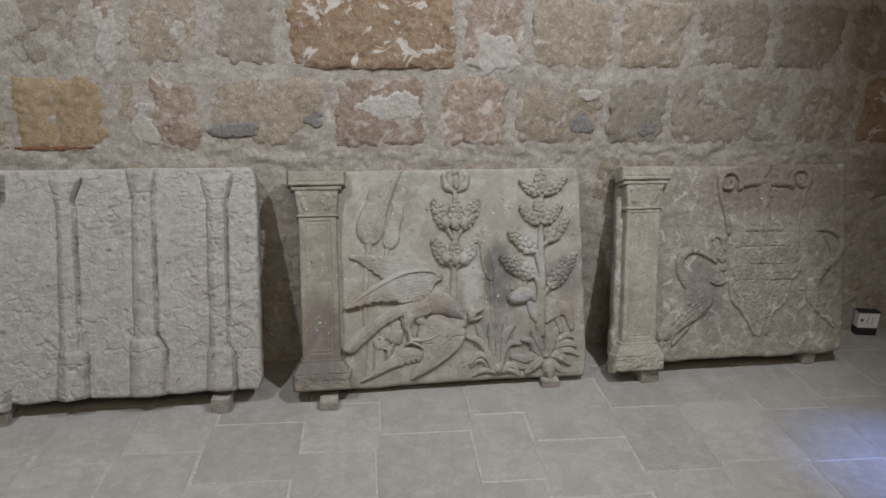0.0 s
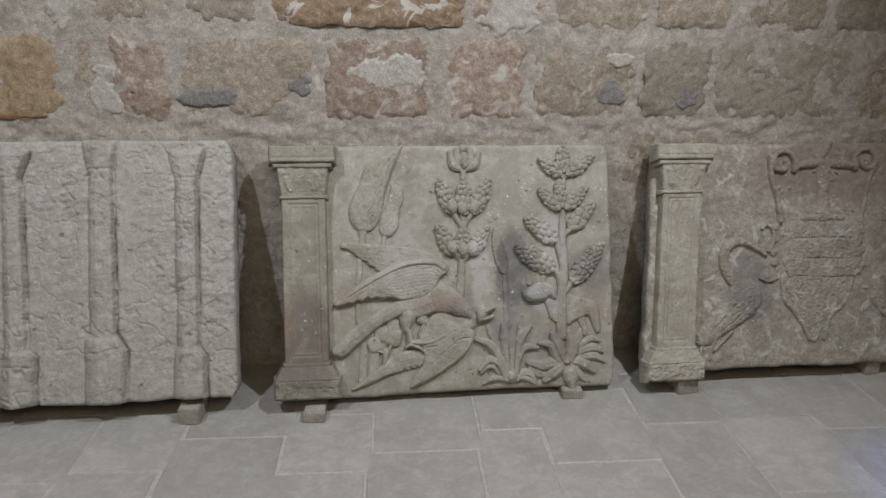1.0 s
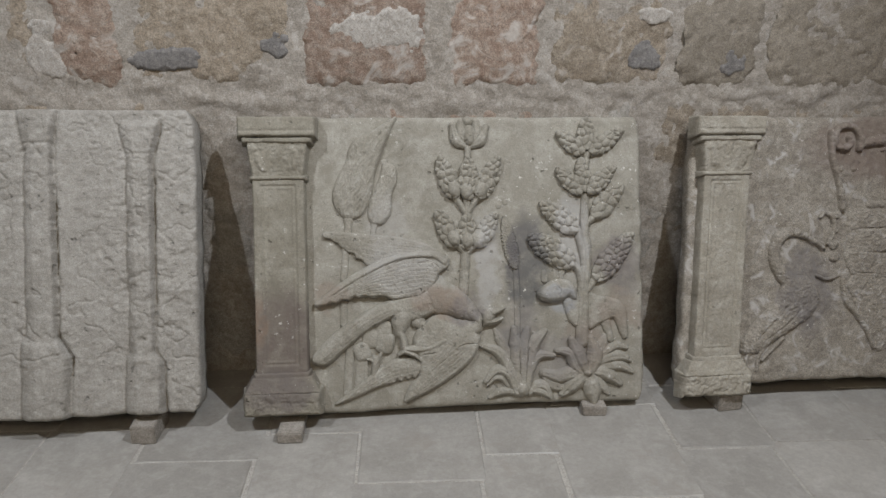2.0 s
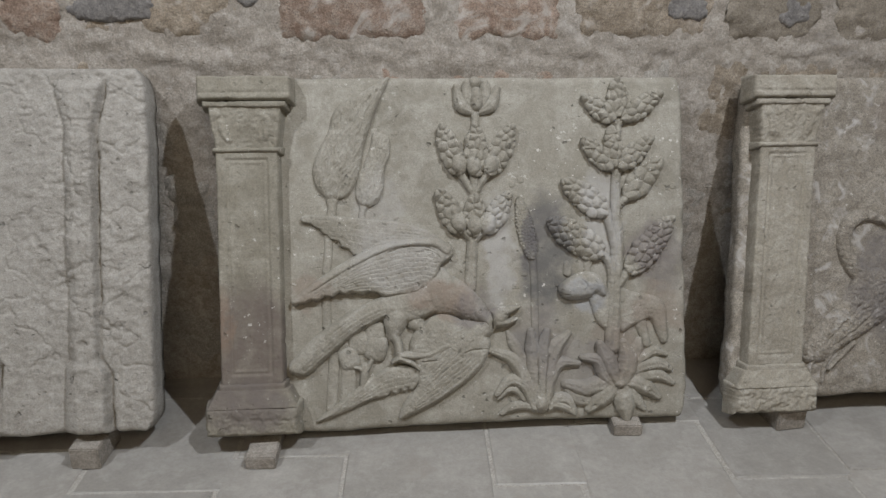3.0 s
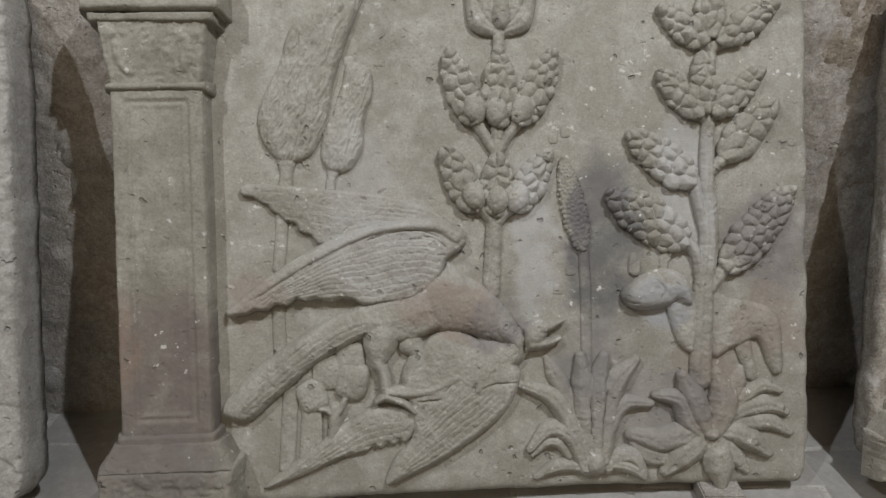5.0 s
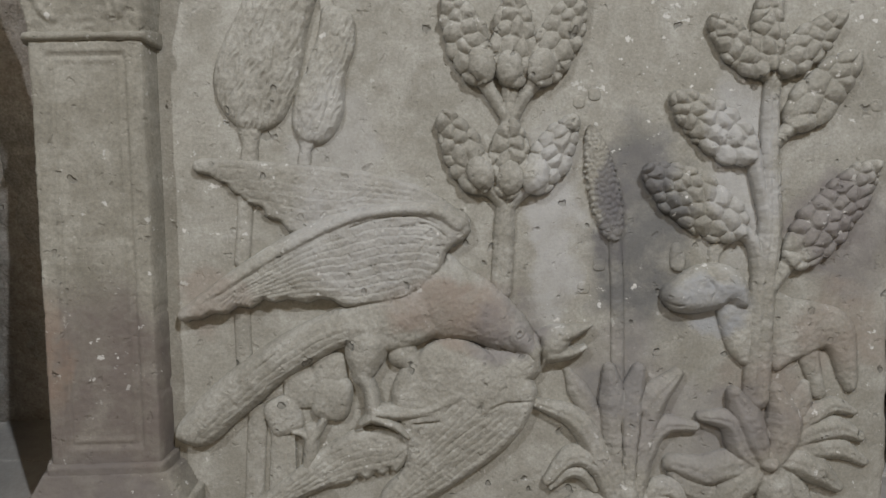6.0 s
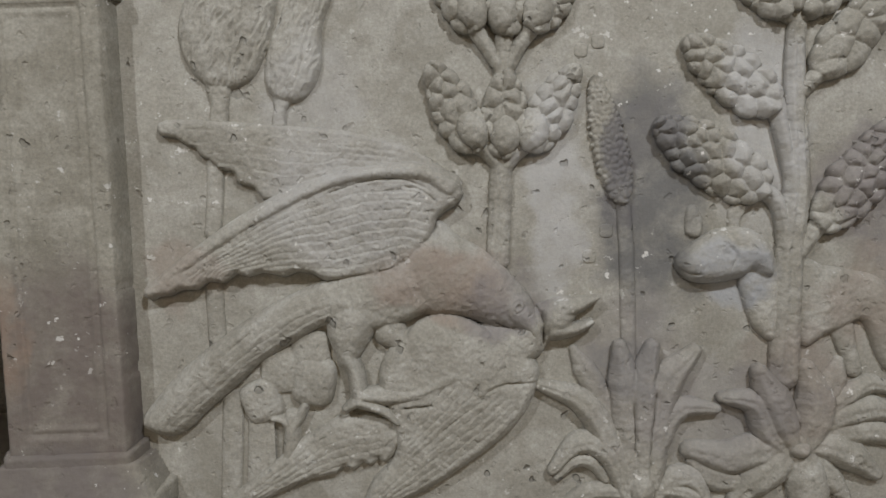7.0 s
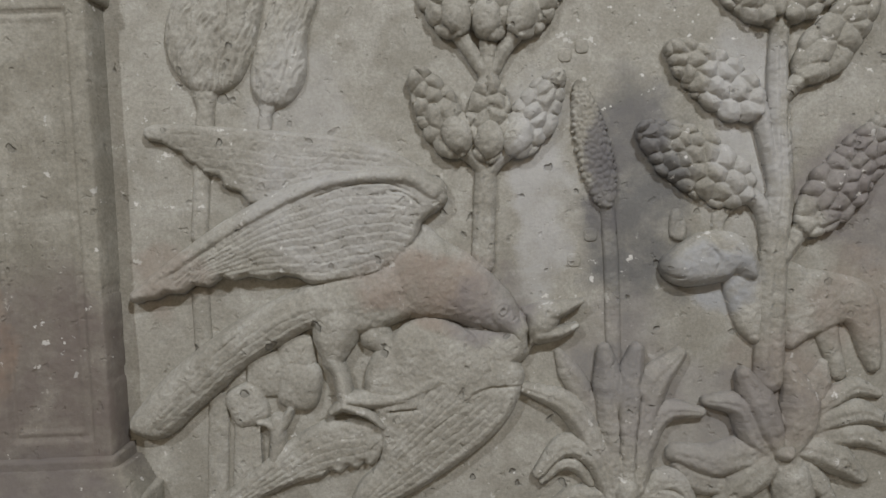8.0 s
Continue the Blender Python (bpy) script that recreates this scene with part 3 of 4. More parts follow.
# dark red recessed joint under the ochre block, laid on as a strip
wall_patch("brick_sliver", (-0.089, 1.046), 0.17, 0.010, JOINT_RED, 349, 0.009, 0.5)

# ---- floor slabs in columns, turned a little against the wall ----
TURN = radians(-5.6)


def tile_mesh(w, d, seed):
    nx, ny = 7, 7
    xs, ys = np.array([0, 0.004, 0.03, w / 2, w - 0.03, w - 0.004, w]), np.array([0, 0.004, 0.03, d / 2, d - 0.03, d - 0.004, d])
    X, Y = np.meshgrid(xs, ys)
    rim = np.minimum(np.minimum(X, w - X), np.minimum(Y, d - Y))
    Z = np.where(rim < 0.002, -0.0026, 0.0) + 0.0006 * np.random.RandomState(seed).randn(ny, nx)
    return np.stack([X.ravel(), Y.ravel(), Z.ravel()], 1), grid_quads(nx, ny)


floor = bpy.data.objects["floor"]
COLUMNS = (-1.75, -1.4, -1.02, -0.70, -0.36, -0.06, 0.255, 0.56, 0.93, 1.235, 1.615, 1.855, 2.235, 2.55, 2.91, 3.22, 3.55, 3.9, 4.25, 4.6)
OFFSETS = (2.30, 2.44, 2.25, 2.42, 2.36, 2.28, 2.31, 2.47, 2.235, 2.32, 2.42, 2.20, 2.40, 2.41, 2.30, 2.36, 2.44, 2.28, 2.4)
for c, (x0, x1) in enumerate(zip(COLUMNS[:-1], COLUMNS[1:])):
    rng = random.Random(c * 7 + 1)
    y = OFFSETS[c]
    cuts = [y, y + rng.uniform(0.34, 0.5), 3.1]
    while cuts[0] > 0.2:
        cuts.insert(0, cuts[0] - rng.uniform(0.33, 0.52))
    for y0, y1 in zip(cuts[:-1], cuts[1:]):
        if y1 - y0 < 0.05:
            continue
        ob = mesh_object("floor_slab", *tile_mesh(x1 - x0 - 0.005, y1 - y0 - 0.005, c), TILE, floor, smooth=False)
        # columns run along a line turned about y = 2.4
        ob.matrix_local = Matrix.Translation((x0 + (y0 - 2.4) * math.tan(-TURN), y0, rng.uniform(-0.001, 0.001))) @ Matrix(((1, math.tan(-TURN), 0, 0), (0, 1, 0, 0), (0, 0, 1, 0), (0, 0, 0, 1)))

# ---- the stone slabs ----


def thing(name, label, category, group="", m=LEAN):
    ob = new(name)
    ob.matrix_world = m
    return tagged(ob, label, category, group)


flat = lambda U, V: 0.0016 * value_noise(U * 14, V * 14, 3, 5, 0.6) + 0.0006 * value_noise(U * 80, V * 80, 4, 2)
panel = thing("relief_panel", "carved limestone panel with birds and plants leaning on wooden blocks", "relief", "carved slabs along the wall")
slab_body("slab", -0.186, 1.10, -0.018, 0.945, 0.055, flat, CARVED, panel, corner=0.03, seed=3)


def pilaster(parent, u0, mat, seed, shear=0.0, worn=1.0):
    """A panelled pilaster with moulded base and capital; u0 is its middle."""
    def member(name, v0, v1, half, h, edge=0.006, extra=(), rough=0.0012):
        f = Relief((u0 - half, v0), (u0 + half, v1), 0.003)
        f.region([(u0 - half, v0), (u0 + half, v0), (u0 + half, v1), (u0 - half, v1)], h, edge, 0, chips=0.9 * worn)
        for a in extra:
            a(f)
        f.rough(0.03, rough * worn * 1.7, seed)
        f.U = f.U + shear * f.V
        return f.build(name, mat, parent, rise=0.72)
    def shaft_panel(f):
        inner = (f.U > u0 - 0.056) & (f.U < u0 + 0.056) & (f.V > 0.150) & (f.V < 0.725)
        rim = np.minimum(np.minimum(f.U - u0 + 0.056, u0 + 0.056 - f.U), np.minimum(f.V - 0.15, 0.725 - f.V))
        f.H = np.where(inner, f.H - 0.008 * np.clip(rim / 0.004, 0, 1) + 0.004 * np.exp(-((rim - 0.011) / 0.004) ** 2), f.H)
    def slope(v0, v1, a0, a1, h0, h1):
        def go(f):
            s = np.clip((f.V - v0) / (v1 - v0), 0, 1)
            half, h = a0 + (a1 - a0) * s, h0 + (h1 - h0) * s
            d = half - np.abs(f.U - u0)
            f.H = np.where((d > 0) & (f.V >= v0) & (f.V <= v1), np.minimum(1, np.maximum(d, 0) / 0.008) ** 0.5 * h, DEEP)
        return go
    member("shaft", 0.115, 0.745, 0.083, 0.062, 0.005, (shaft_panel,))
    member("base_moulding", 0.098, 0.134, 0.091, 0.071, 0.010)
    member("base_slope", 0.066, 0.116, 0.122, 0.09, 0.01, (slope(0.066, 0.116, 0.124, 0.098, 0.092, 0.070),), 0.002)
    member("plinth", -0.013, 0.078, 0.127, 0.096, 0.018, (lambda f: f.groove([(u0 - 0.13, 0.036), (u0 + 0.13, 0.034)], 0.004, 0.004),), rough=0.004)
    member("astragal", 0.735, 0.757, 0.092, 0.072, 0.009)
    def leafy(f):
        for k in (-0.046, 0.046):
            f.blob((u0 + k * 1.25, 0.805), 0.013, 0.038, -k * 300, 0.014, 0.066)
            f.blob((u0 + k * 1.6, 0.838), 0.015, 0.013, 0, 0.016, 0.070)
            f.blob((u0 + k * 0.85, 0.780), 0.010, 0.018, k * 300, 0.010, 0.062)
        f.rough(0.012, 0.004, seed + 3)
    member("capital", 0.75, 0.862, 0.102, 0.07, 0.006, (slope(0.738, 0.866, 0.084, 0.101, 0.060, 0.084), leafy), 0.002)
    member("capital_moulding", 0.850, 0.876, 0.112, 0.090, 0.008)
    member("abacus", 0.868, 0.943, 0.126, 0.096, 0.012, (lambda f: f.groove([(u0 - 0.13, 0.893), (u0 + 0.13, 0.893)], 0.003, 0.005),))


pilaster(panel, -0.107, PILASTER, 5)

# ---- the carving on the panel ----
f = Relief((0.063, 0.953), (0.272, 0.560))
f.region([(0.107, 0.612), (0.073, 0.640), (0.059, 0.692), (0.078, 0.750), (0.103, 0.796), (0.118, 0.848), (0.147, 0.879), (0.194, 0.902), (0.236, 0.928), (0.272, 0.946), (0.254, 0.902), (0.216, 0.865), (0.220, 0.824), (0.204, 0.772), (0.192, 0.714), (0.179, 0.665), (0.153, 0.623)], 0.010, 0.02, dome=0.010)
f.region([(0.131, 0.738), (0.142, 0.807), (0.181, 0.859), (0.223, 0.900), (0.268, 0.941), (0.229, 0.841), (0.201, 0.760), (0.182, 0.690), (0.151, 0.633)], 0.012, 0.016, dome=0.008)
f.region([(0.193, 0.593), (0.174, 0.618), (0.178, 0.661), (0.198, 0.708), (0.217, 0.760), (0.226, 0.795), (0.266, 0.783), (0.270, 0.736), (0.254, 0.689), (0.249, 0.633), (0.227, 0.598)], 0.008, 0.014, dome=0.009)
f.streaks(0.005, 0.026, 18, 0.0021, 301)
f.stroke([(0.110, 0.622), (0.110, 0.592), (0.107, 0.569)], [0.020, 0.012, 0.014], 0.010)
f.stroke([(0.197, 0.602), (0.192, 0.583), (0.189, 0.564)], [0.015, 0.009, 0.010], 0.008)
f.rough(0.012, 0.0016, 71).build("cypress_carving", CARVED, panel)

f = Relief((0.083, 0.528), (0.152, 0.043))
f.stroke([(0.100, 0.525), (0.097, 0.474), (0.091, 0.419)], 0.012, 0.007)
f.stroke([(0.088, 0.342), (0.089, 0.233)], 0.013, 0.007)
for line in ([(0.106, 0.186), (0.096, 0.046)], [(0.140, 0.148), (0.134, 0.065)], [(0.162, 0.137), (0.161, 0.095)]):
    f.stroke(line, 0.015, 0.007)
f.rough(0.01, 0.0010, 72).build("trunk_carving", CARVED, panel)

f = Relief((0.119, 0.288), (0.251, 0.097))
f.blob((0.174, 0.223), 0.028, 0.034, 0, 0.010, 0, 3.5)
f.blob((0.218, 0.248), 0.028, 0.030, 0, 0.012, 0, 3.5)
f.blob((0.146, 0.179), 0.028, 0.031, 20, 0.015, 0, 3.5)
f.blob((0.221, 0.205), 0.031, 0.036, -10, 0.018, 0, 3.5)
f.stroke([(0.185, 0.102), (0.187, 0.136), (0.187, 0.157)], [0.014, 0.012, 0.010], 0.015)
f.stroke([(0.186, 0.141), (0.175, 0.152), (0.163, 0.155)], [0.009, 0.007, 0.006], 0.014)
f.stroke([(0.187, 0.141), (0.199, 0.156), (0.207, 0.172)], [0.009, 0.008, 0.007], 0.015)
f.rough(0.01, 0.0014, 73).build("small_tree_carving", CARVED, panel)

# upper bird: far wing, body, near wing, head and legs
f = Relief((-0.001, 0.587), (0.551, 0.106))
f.region([(0.026, 0.563), (0.037, 0.573), (0.090, 0.571), (0.188, 0.561), (0.281, 0.550), (0.349, 0.531), (0.398, 0.507), (0.429, 0.477), (0.421, 0.447), (0.307, 0.461), (0.237, 0.461), (0.170, 0.461), (0.163, 0.464), (0.155, 0.475), (0.151, 0.479), (0.132, 0.485), (0.127, 0.498), (0.121, 0.502), (0.106, 0.505), (0.093, 0.518), (0.081, 0.524), (0.075, 0.536), (0.062, 0.540), (0.050, 0.550), (0.031, 0.553)], 0.012, 0.005, 2, dome=0.005)
f.feathers([(0.359, 0.519), (0.260, 0.532), (0.163, 0.549), (0.065, 0.562)], [(0.358, 0.489), (0.278, 0.492), (0.208, 0.475), (0.111, 0.498)], 4, 5, 0.0022)
f.region([(-0.023, 0.158), (-0.011, 0.174), (0.042, 0.230), (0.124, 0.290), (0.188, 0.325), (0.252, 0.350), (0.323, 0.371), (0.391, 0.407), (0.404, 0.424), (0.441, 0.390), (0.479, 0.357), (0.517, 0.324), (0.531, 0.301), (0.527, 0.276), (0.492, 0.269), (0.461, 0.285), (0.438, 0.302), (0.411, 0.307), (0.375, 0.294), (0.343, 0.282), (0.311, 0.275), (0.272, 0.278), (0.241, 0.285), (0.201, 0.265), (0.153, 0.239), (0.115, 0.205), (0.078, 0.176), (0.045, 0.147), (0.017, 0.137), (-0.006, 0.144)], 0.018, 0.014, 3, dome=0.014)
f.feathers([(0.251, 0.334), (0.180, 0.305), (0.106, 0.253), (0.003, 0.161)], [(0.249, 0.293), (0.193, 0.265), (0.136, 0.228), (0.037, 0.148)], 4, 4, 0.0024)
f.region([(-0.004, 0.334), (0.011, 0.355), (0.052, 0.387), (0.132, 0.440), (0.212, 0.480), (0.251, 0.491), (0.329, 0.503), (0.383, 0.502), (0.421, 0.482), (0.438, 0.460), (0.424, 0.443), (0.400, 0.426), (0.391, 0.399), (0.366, 0.373), (0.331, 0.355), (0.283, 0.349), (0.246, 0.347), (0.229, 0.357), (0.206, 0.361), (0.189, 0.355), (0.159, 0.362), (0.140, 0.356), (0.124, 0.362), (0.106, 0.349), (0.085, 0.352), (0.069, 0.341), (0.049, 0.343), (0.033, 0.335), (0.014, 0.334)], 0.025, 0.008, 2, dome=0.006)
f.feathers([(0.401, 0.469), (0.320, 0.478), (0.250, 0.465), (0.155, 0.422), (0.050, 0.357)], [(0.355, 0.369), (0.299, 0.356), (0.244, 0.352), (0.190, 0.362), (0.112, 0.355)], 9, 7, 0.0032)
f.stroke([(0.006, 0.340), (0.059, 0.376), (0.147, 0.430), (0.251, 0.478), (0.321, 0.491), (0.383, 0.489), (0.417, 0.470)], [0.010, 0.012, 0.013, 0.012, 0.012, 0.015, 0.020], [0.026, 0.029, 0.032, 0.034, 0.035, 0.036, 0.034])
f.groove([(0.393, 0.465), (0.359, 0.481), (0.313, 0.482), (0.258, 0.468)], 0.0016, 0.005)
f.groove([(0.401, 0.450), (0.378, 0.468), (0.359, 0.471)], 0.0016, 0.005)
f.dent((0.415, 0.431), 0.009, 0.008, 0.020)
# neck and head
f.stroke([(0.397, 0.352), (0.447, 0.334), (0.489, 0.305)], [0.062, 0.048, 0.036], [0.034, 0.034, 0.032])
f.blob((0.501, 0.301), 0.030, 0.026, -40, 0.034)
f.stroke([(0.509, 0.293), (0.528, 0.272), (0.532, 0.242)], [0.022, 0.014, 0.005], [0.033, 0.030, 0.022])
f.groove([(0.477, 0.282), (0.500, 0.267), (0.519, 0.259)], 0.0026, 0.014)
f.dent((0.508, 0.303), 0.0035, 0.0035, 0.006)
f.groove([(0.500, 0.305), (0.507, 0.311), (0.516, 0.307), (0.514, 0.298), (0.504, 0.295), (0.500, 0.303)], 0.0013, 0.004)
# legs
f.stroke([(0.278, 0.290), (0.273, 0.266), (0.270, 0.238)], [0.036, 0.030, 0.015], [0.034, 0.032, 0.024])
f.stroke([(0.269, 0.242), (0.280, 0.218), (0.285, 0.186)], [0.013, 0.011, 0.012], [0.026, 0.026, 0.030])
f.stroke([(0.331, 0.272), (0.346, 0.251), (0.356, 0.217)], [0.024, 0.014, 0.010], [0.022, 0.020, 0.018])
f.stroke([(0.285, 0.180), (0.266, 0.168)], [0.010, 0.005], [0.032, 0.026])
f.stroke([(0.285, 0.178), (0.315, 0.166), (0.337, 0.146)], [0.010, 0.008, 0.004], [0.033, 0.032, 0.028])
f.stroke([(0.290, 0.186), (0.327, 0.183), (0.377, 0.184)], [0.010, 0.013, 0.010], [0.032, 0.034, 0.030])
f.rough(0.014, 0.0017, 74).build("upper_bird_carving", CARVED, panel, "carved bird with raised wings, reddish stained breast", undercut=0.3)

# lower bird lying on its back
f = Relief((0.050, 0.336), (0.617, -0.020))
f.region([(0.051, 0.008), (0.087, 0.039), (0.135, 0.073), (0.201, 0.124), (0.249, 0.151), (0.302, 0.156), (0.343, 0.136), (0.331, 0.101), (0.315, 0.086), (0.307, 0.093), (0.296, 0.082), (0.285, 0.088), (0.272, 0.077), (0.260, 0.083), (0.247, 0.073), (0.217, 0.069), (0.170, 0.050), (0.116, 0.029)], 0.014, 0.010, 2, dome=0.006)
f.feathers([(0.314, 0.143), (0.243, 0.132), (0.171, 0.084), (0.075, 0.017)], [(0.319, 0.098), (0.247, 0.084), (0.182, 0.059), (0.098, 0.019)], 4, 6, 0.0028)
f.region([(0.313, 0.191), (0.319, 0.233), (0.353, 0.273), (0.401, 0.290), (0.439, 0.280), (0.484, 0.257), (0.531, 0.225), (0.532, 0.189), (0.511, 0.147), (0.474, 0.110), (0.432, 0.081), (0.383, 0.051), (0.329, 0.027), (0.282, 0.010), (0.287, 0.037), (0.302, 0.066), (0.330, 0.095), (0.328, 0.143)], 0.020, 0.012, 4, dome=0.012)
f.feathers([(0.482, 0.191), (0.421, 0.151), (0.360, 0.100), (0.299, 0.042)], [(0.528, 0.181), (0.475, 0.119), (0.389, 0.059), (0.293, 0.015)], 5, 6, 0.0030)
f.feathers([(0.423, 0.223), (0.392, 0.182), (0.355, 0.136), (0.325, 0.101)], [(0.482, 0.191), (0.421, 0.151), (0.360, 0.100), (0.309, 0.054)], 4, 5, 0.0026)
f.blob((0.423, 0.235), 0.075, 0.052, -30, 0.012, 0.022)
f.groove([(0.448, 0.176), (0.482, 0.194), (0.531, 0.195)], 0.002, 0.005)
f.stroke([(0.297, 0.177), (0.363, 0.187), (0.417, 0.211)], [0.010, 0.013, 0.020], [0.026, 0.032, 0.034])
f.groove([(0.344, 0.166), (0.386, 0.169)], 0.0022, 0.010)
f.stroke([(0.478, 0.242), (0.514, 0.250), (0.541, 0.279)], [0.040, 0.030, 0.024], [0.026, 0.026, 0.028])
f.blob((0.560, 0.283), 0.031, 0.026, 12, 0.032)
f.stroke([(0.568, 0.294), (0.596, 0.301), (0.619, 0.310)], [0.018, 0.010, 0.003], [0.030, 0.026, 0.020])
f.stroke([(0.559, 0.267), (0.587, 0.267), (0.611, 0.276)], [0.016, 0.009, 0.003], [0.028, 0.024, 0.020])
f.groove([(0.581, 0.275), (0.595, 0.284), (0.613, 0.292)], 0.0045, 0.020)
f.dent((0.569, 0.297), 0.003, 0.003, 0.006)
f.groove([(0.527, 0.312), (0.541, 0.285), (0.542, 0.244)], 0.0035, 0.022)
f.rough(0.014, 0.0017, 75).build("lower_bird_carving", CARVED, panel, "carved fallen bird with open beak", undercut=0.3)

# the middle plant
f = Relief((0.404, 0.955), (0.605, 0.361))
f.stroke([(0.484, 0.367), (0.489, 0.448), (0.493, 0.513), (0.499, 0.614), (0.502, 0.685), (0.507, 0.856)], [0.016, 0.015, 0.013, 0.012, 0.011, 0.009], [0.011, 0.014, 0.016, 0.016, 0.016, 0.014], crease=0.003)
for line in ([(0.495, 0.626), (0.476, 0.659), (0.459, 0.688)], [(0.505, 0.626), (0.522, 0.659), (0.542, 0.687)], [(0.491, 0.489), (0.478, 0.510), (0.459, 0.529)], [(0.496, 0.489), (0.509, 0.509), (0.529, 0.528)]):
    f.stroke(line, [0.008, 0.009, 0.012], [0.013, 0.016, 0.018])
for base, tip, half, seed in (((0.461, 0.679), (0.410, 0.816), 0.034, 1), ((0.542, 0.677), (0.610, 0.811), 0.034, 2), ((0.504, 0.671), (0.507, 0.813), 0.034, 3), ((0.459, 0.517), (0.400, 0.637), 0.032, 4), ((0.529, 0.516), (0.597, 0.626), 0.032, 5), ((0.495, 0.507), (0.501, 0.623), 0.034, 6)):
    f.pod(base, tip, half, 0.026, 0.025, seed)
for c, lean in (((0.499, 0.699), 0), ((0.457, 0.704), 22), ((0.546, 0.701), -22), ((0.497, 0.536), 0), ((0.453, 0.544), 24), ((0.536, 0.539), -24)):
    f.blob(c, 0.018, 0.025, lean, 0.014, 0.020, 1.8)
f.blob((0.510, 0.883), 0.019, 0.034, 0, 0.024, 0.006)
for line in ([(0.503, 0.848), (0.470, 0.867), (0.456, 0.916)], [(0.514, 0.848), (0.549, 0.867), (0.568, 0.911)], [(0.504, 0.855), (0.485, 0.891), (0.484, 0.926)], [(0.513, 0.855), (0.535, 0.890), (0.534, 0.928)]):
    f.stroke(line, [0.010, 0.019, 0.009], [0.012, 0.022, 0.018], crease=0.002)
f.blob((0.506, 0.928), 0.016, 0.016, 0, 0.020)
f.rough(0.012, 0.0016, 76).build("plant_carving", CARVED, panel, "carved upright plant with clustered buds", undercut=0.5)

# the right plant
f = Relief((0.707, 0.949), (1.061, 0.175))
f.stroke([(0.883, 0.188), (0.888, 0.291), (0.893, 0.376), (0.901, 0.449), (0.901, 0.509), (0.899, 0.606), (0.902, 0.688)], [0.022, 0.021, 0.019, 0.017, 0.015, 0.013, 0.011], [0.016, 0.018, 0.019, 0.019, 0.018, 0.017, 0.016], crease=0.004)
f.stroke([(0.901, 0.678), (0.905, 0.751), (0.909, 0.823)], [0.010, 0.009, 0.009], 0.015)
f.groove([(0.913, 0.461), (0.909, 0.545), (0.913, 0.666)], 0.0016, 0.006)
for line in ([(0.884, 0.364), (0.878, 0.419), (0.859, 0.447), (0.829, 0.463)], [(0.904, 0.358), (0.922, 0.387), (0.942, 0.416)], [(0.895, 0.461), (0.882, 0.522), (0.871, 0.570)], [(0.908, 0.582), (0.921, 0.598), (0.941, 0.615)], [(0.895, 0.683), (0.873, 0.700), (0.854, 0.713)], [(0.905, 0.683), (0.928, 0.700), (0.948, 0.714)], [(0.905, 0.813), (0.883, 0.828), (0.861, 0.840)], [(0.910, 0.813), (0.933, 0.829), (0.950, 0.844)]):
    f.stroke(line, [0.009, 0.010, 0.012], [0.014, 0.018, 0.018])
for base, tip, half, size, seed in (((0.856, 0.448), (0.704, 0.548), 0.044, 0.017, 11), ((0.930, 0.395), (1.064, 0.552), 0.040, 0.017, 12), ((0.871, 0.561), (0.747, 0.659), 0.038, 0.019, 13), ((0.928, 0.605), (1.032, 0.717), 0.036, 0.024, 14),
                                    ((0.885, 0.688), (0.805, 0.773), 0.028, 0.017, 15), ((0.908, 0.688), (1.006, 0.776), 0.028, 0.017, 16), ((0.897, 0.693), (0.888, 0.806), 0.027, 0.017, 17),
                                    ((0.895, 0.823), (0.808, 0.893), 0.029, 0.018, 18), ((0.920, 0.825), (1.036, 0.901), 0.030, 0.018, 19), ((0.908, 0.832), (0.907, 0.940), 0.030, 0.019, 20)):
    f.pod(base, tip, half, 0.026, size * 1.4, seed)
f.rough(0.012, 0.0016, 77).build("plant_carving", CARVED, panel, "carved tall plant with leafy pods", undercut=0.5)

# a cone, and the four-legged animal behind the plant
f = Relief((0.607, 0.630), (0.683, 0.195))
f.pod((0.659, 0.438), (0.623, 0.616), 0.027, 0.013, 0.0095, 31, bump=0.25)
f.stroke([(0.661, 0.443), (0.664, 0.347), (0.664, 0.202)], 0.011, 0.006)
f.rough(0.01, 0.0012, 78).build("cone_carving", CARVED, panel, "carved cone, stained dark grey")
f = Relief((0.721, 0.422), (1.093, 0.174))
f.region([(0.907, 0.346), (0.939, 0.342), (0.975, 0.335), (1.013, 0.324), (1.037, 0.299), (1.042, 0.252), (1.042, 0.200), (1.026, 0.193), (1.013, 0.217), (1.001, 0.249), (0.989, 0.263), (0.967, 0.252), (0.939, 0.243), (0.907, 0.233)], 0.011, 0.012, 3, dome=0.006)
f.stroke([(0.967, 0.250), (0.975, 0.219), (0.983, 0.192)], [0.018, 0.014, 0.012], 0.010)
f.region([(0.821, 0.335), (0.873, 0.356), (0.872, 0.243), (0.848, 0.249), (0.835, 0.268), (0.827, 0.296)], 0.011, 0.012, 3, dome=0.003)
f.region([(0.747, 0.394), (0.748, 0.426), (0.760, 0.434), (0.771, 0.408), (0.765, 0.388)], 0.006, 0.006, 3)
f.region([(0.807, 0.392), (0.806, 0.424), (0.821, 0.435), (0.839, 0.431), (0.824, 0.411), (0.821, 0.389)], 0.006, 0.006, 3)
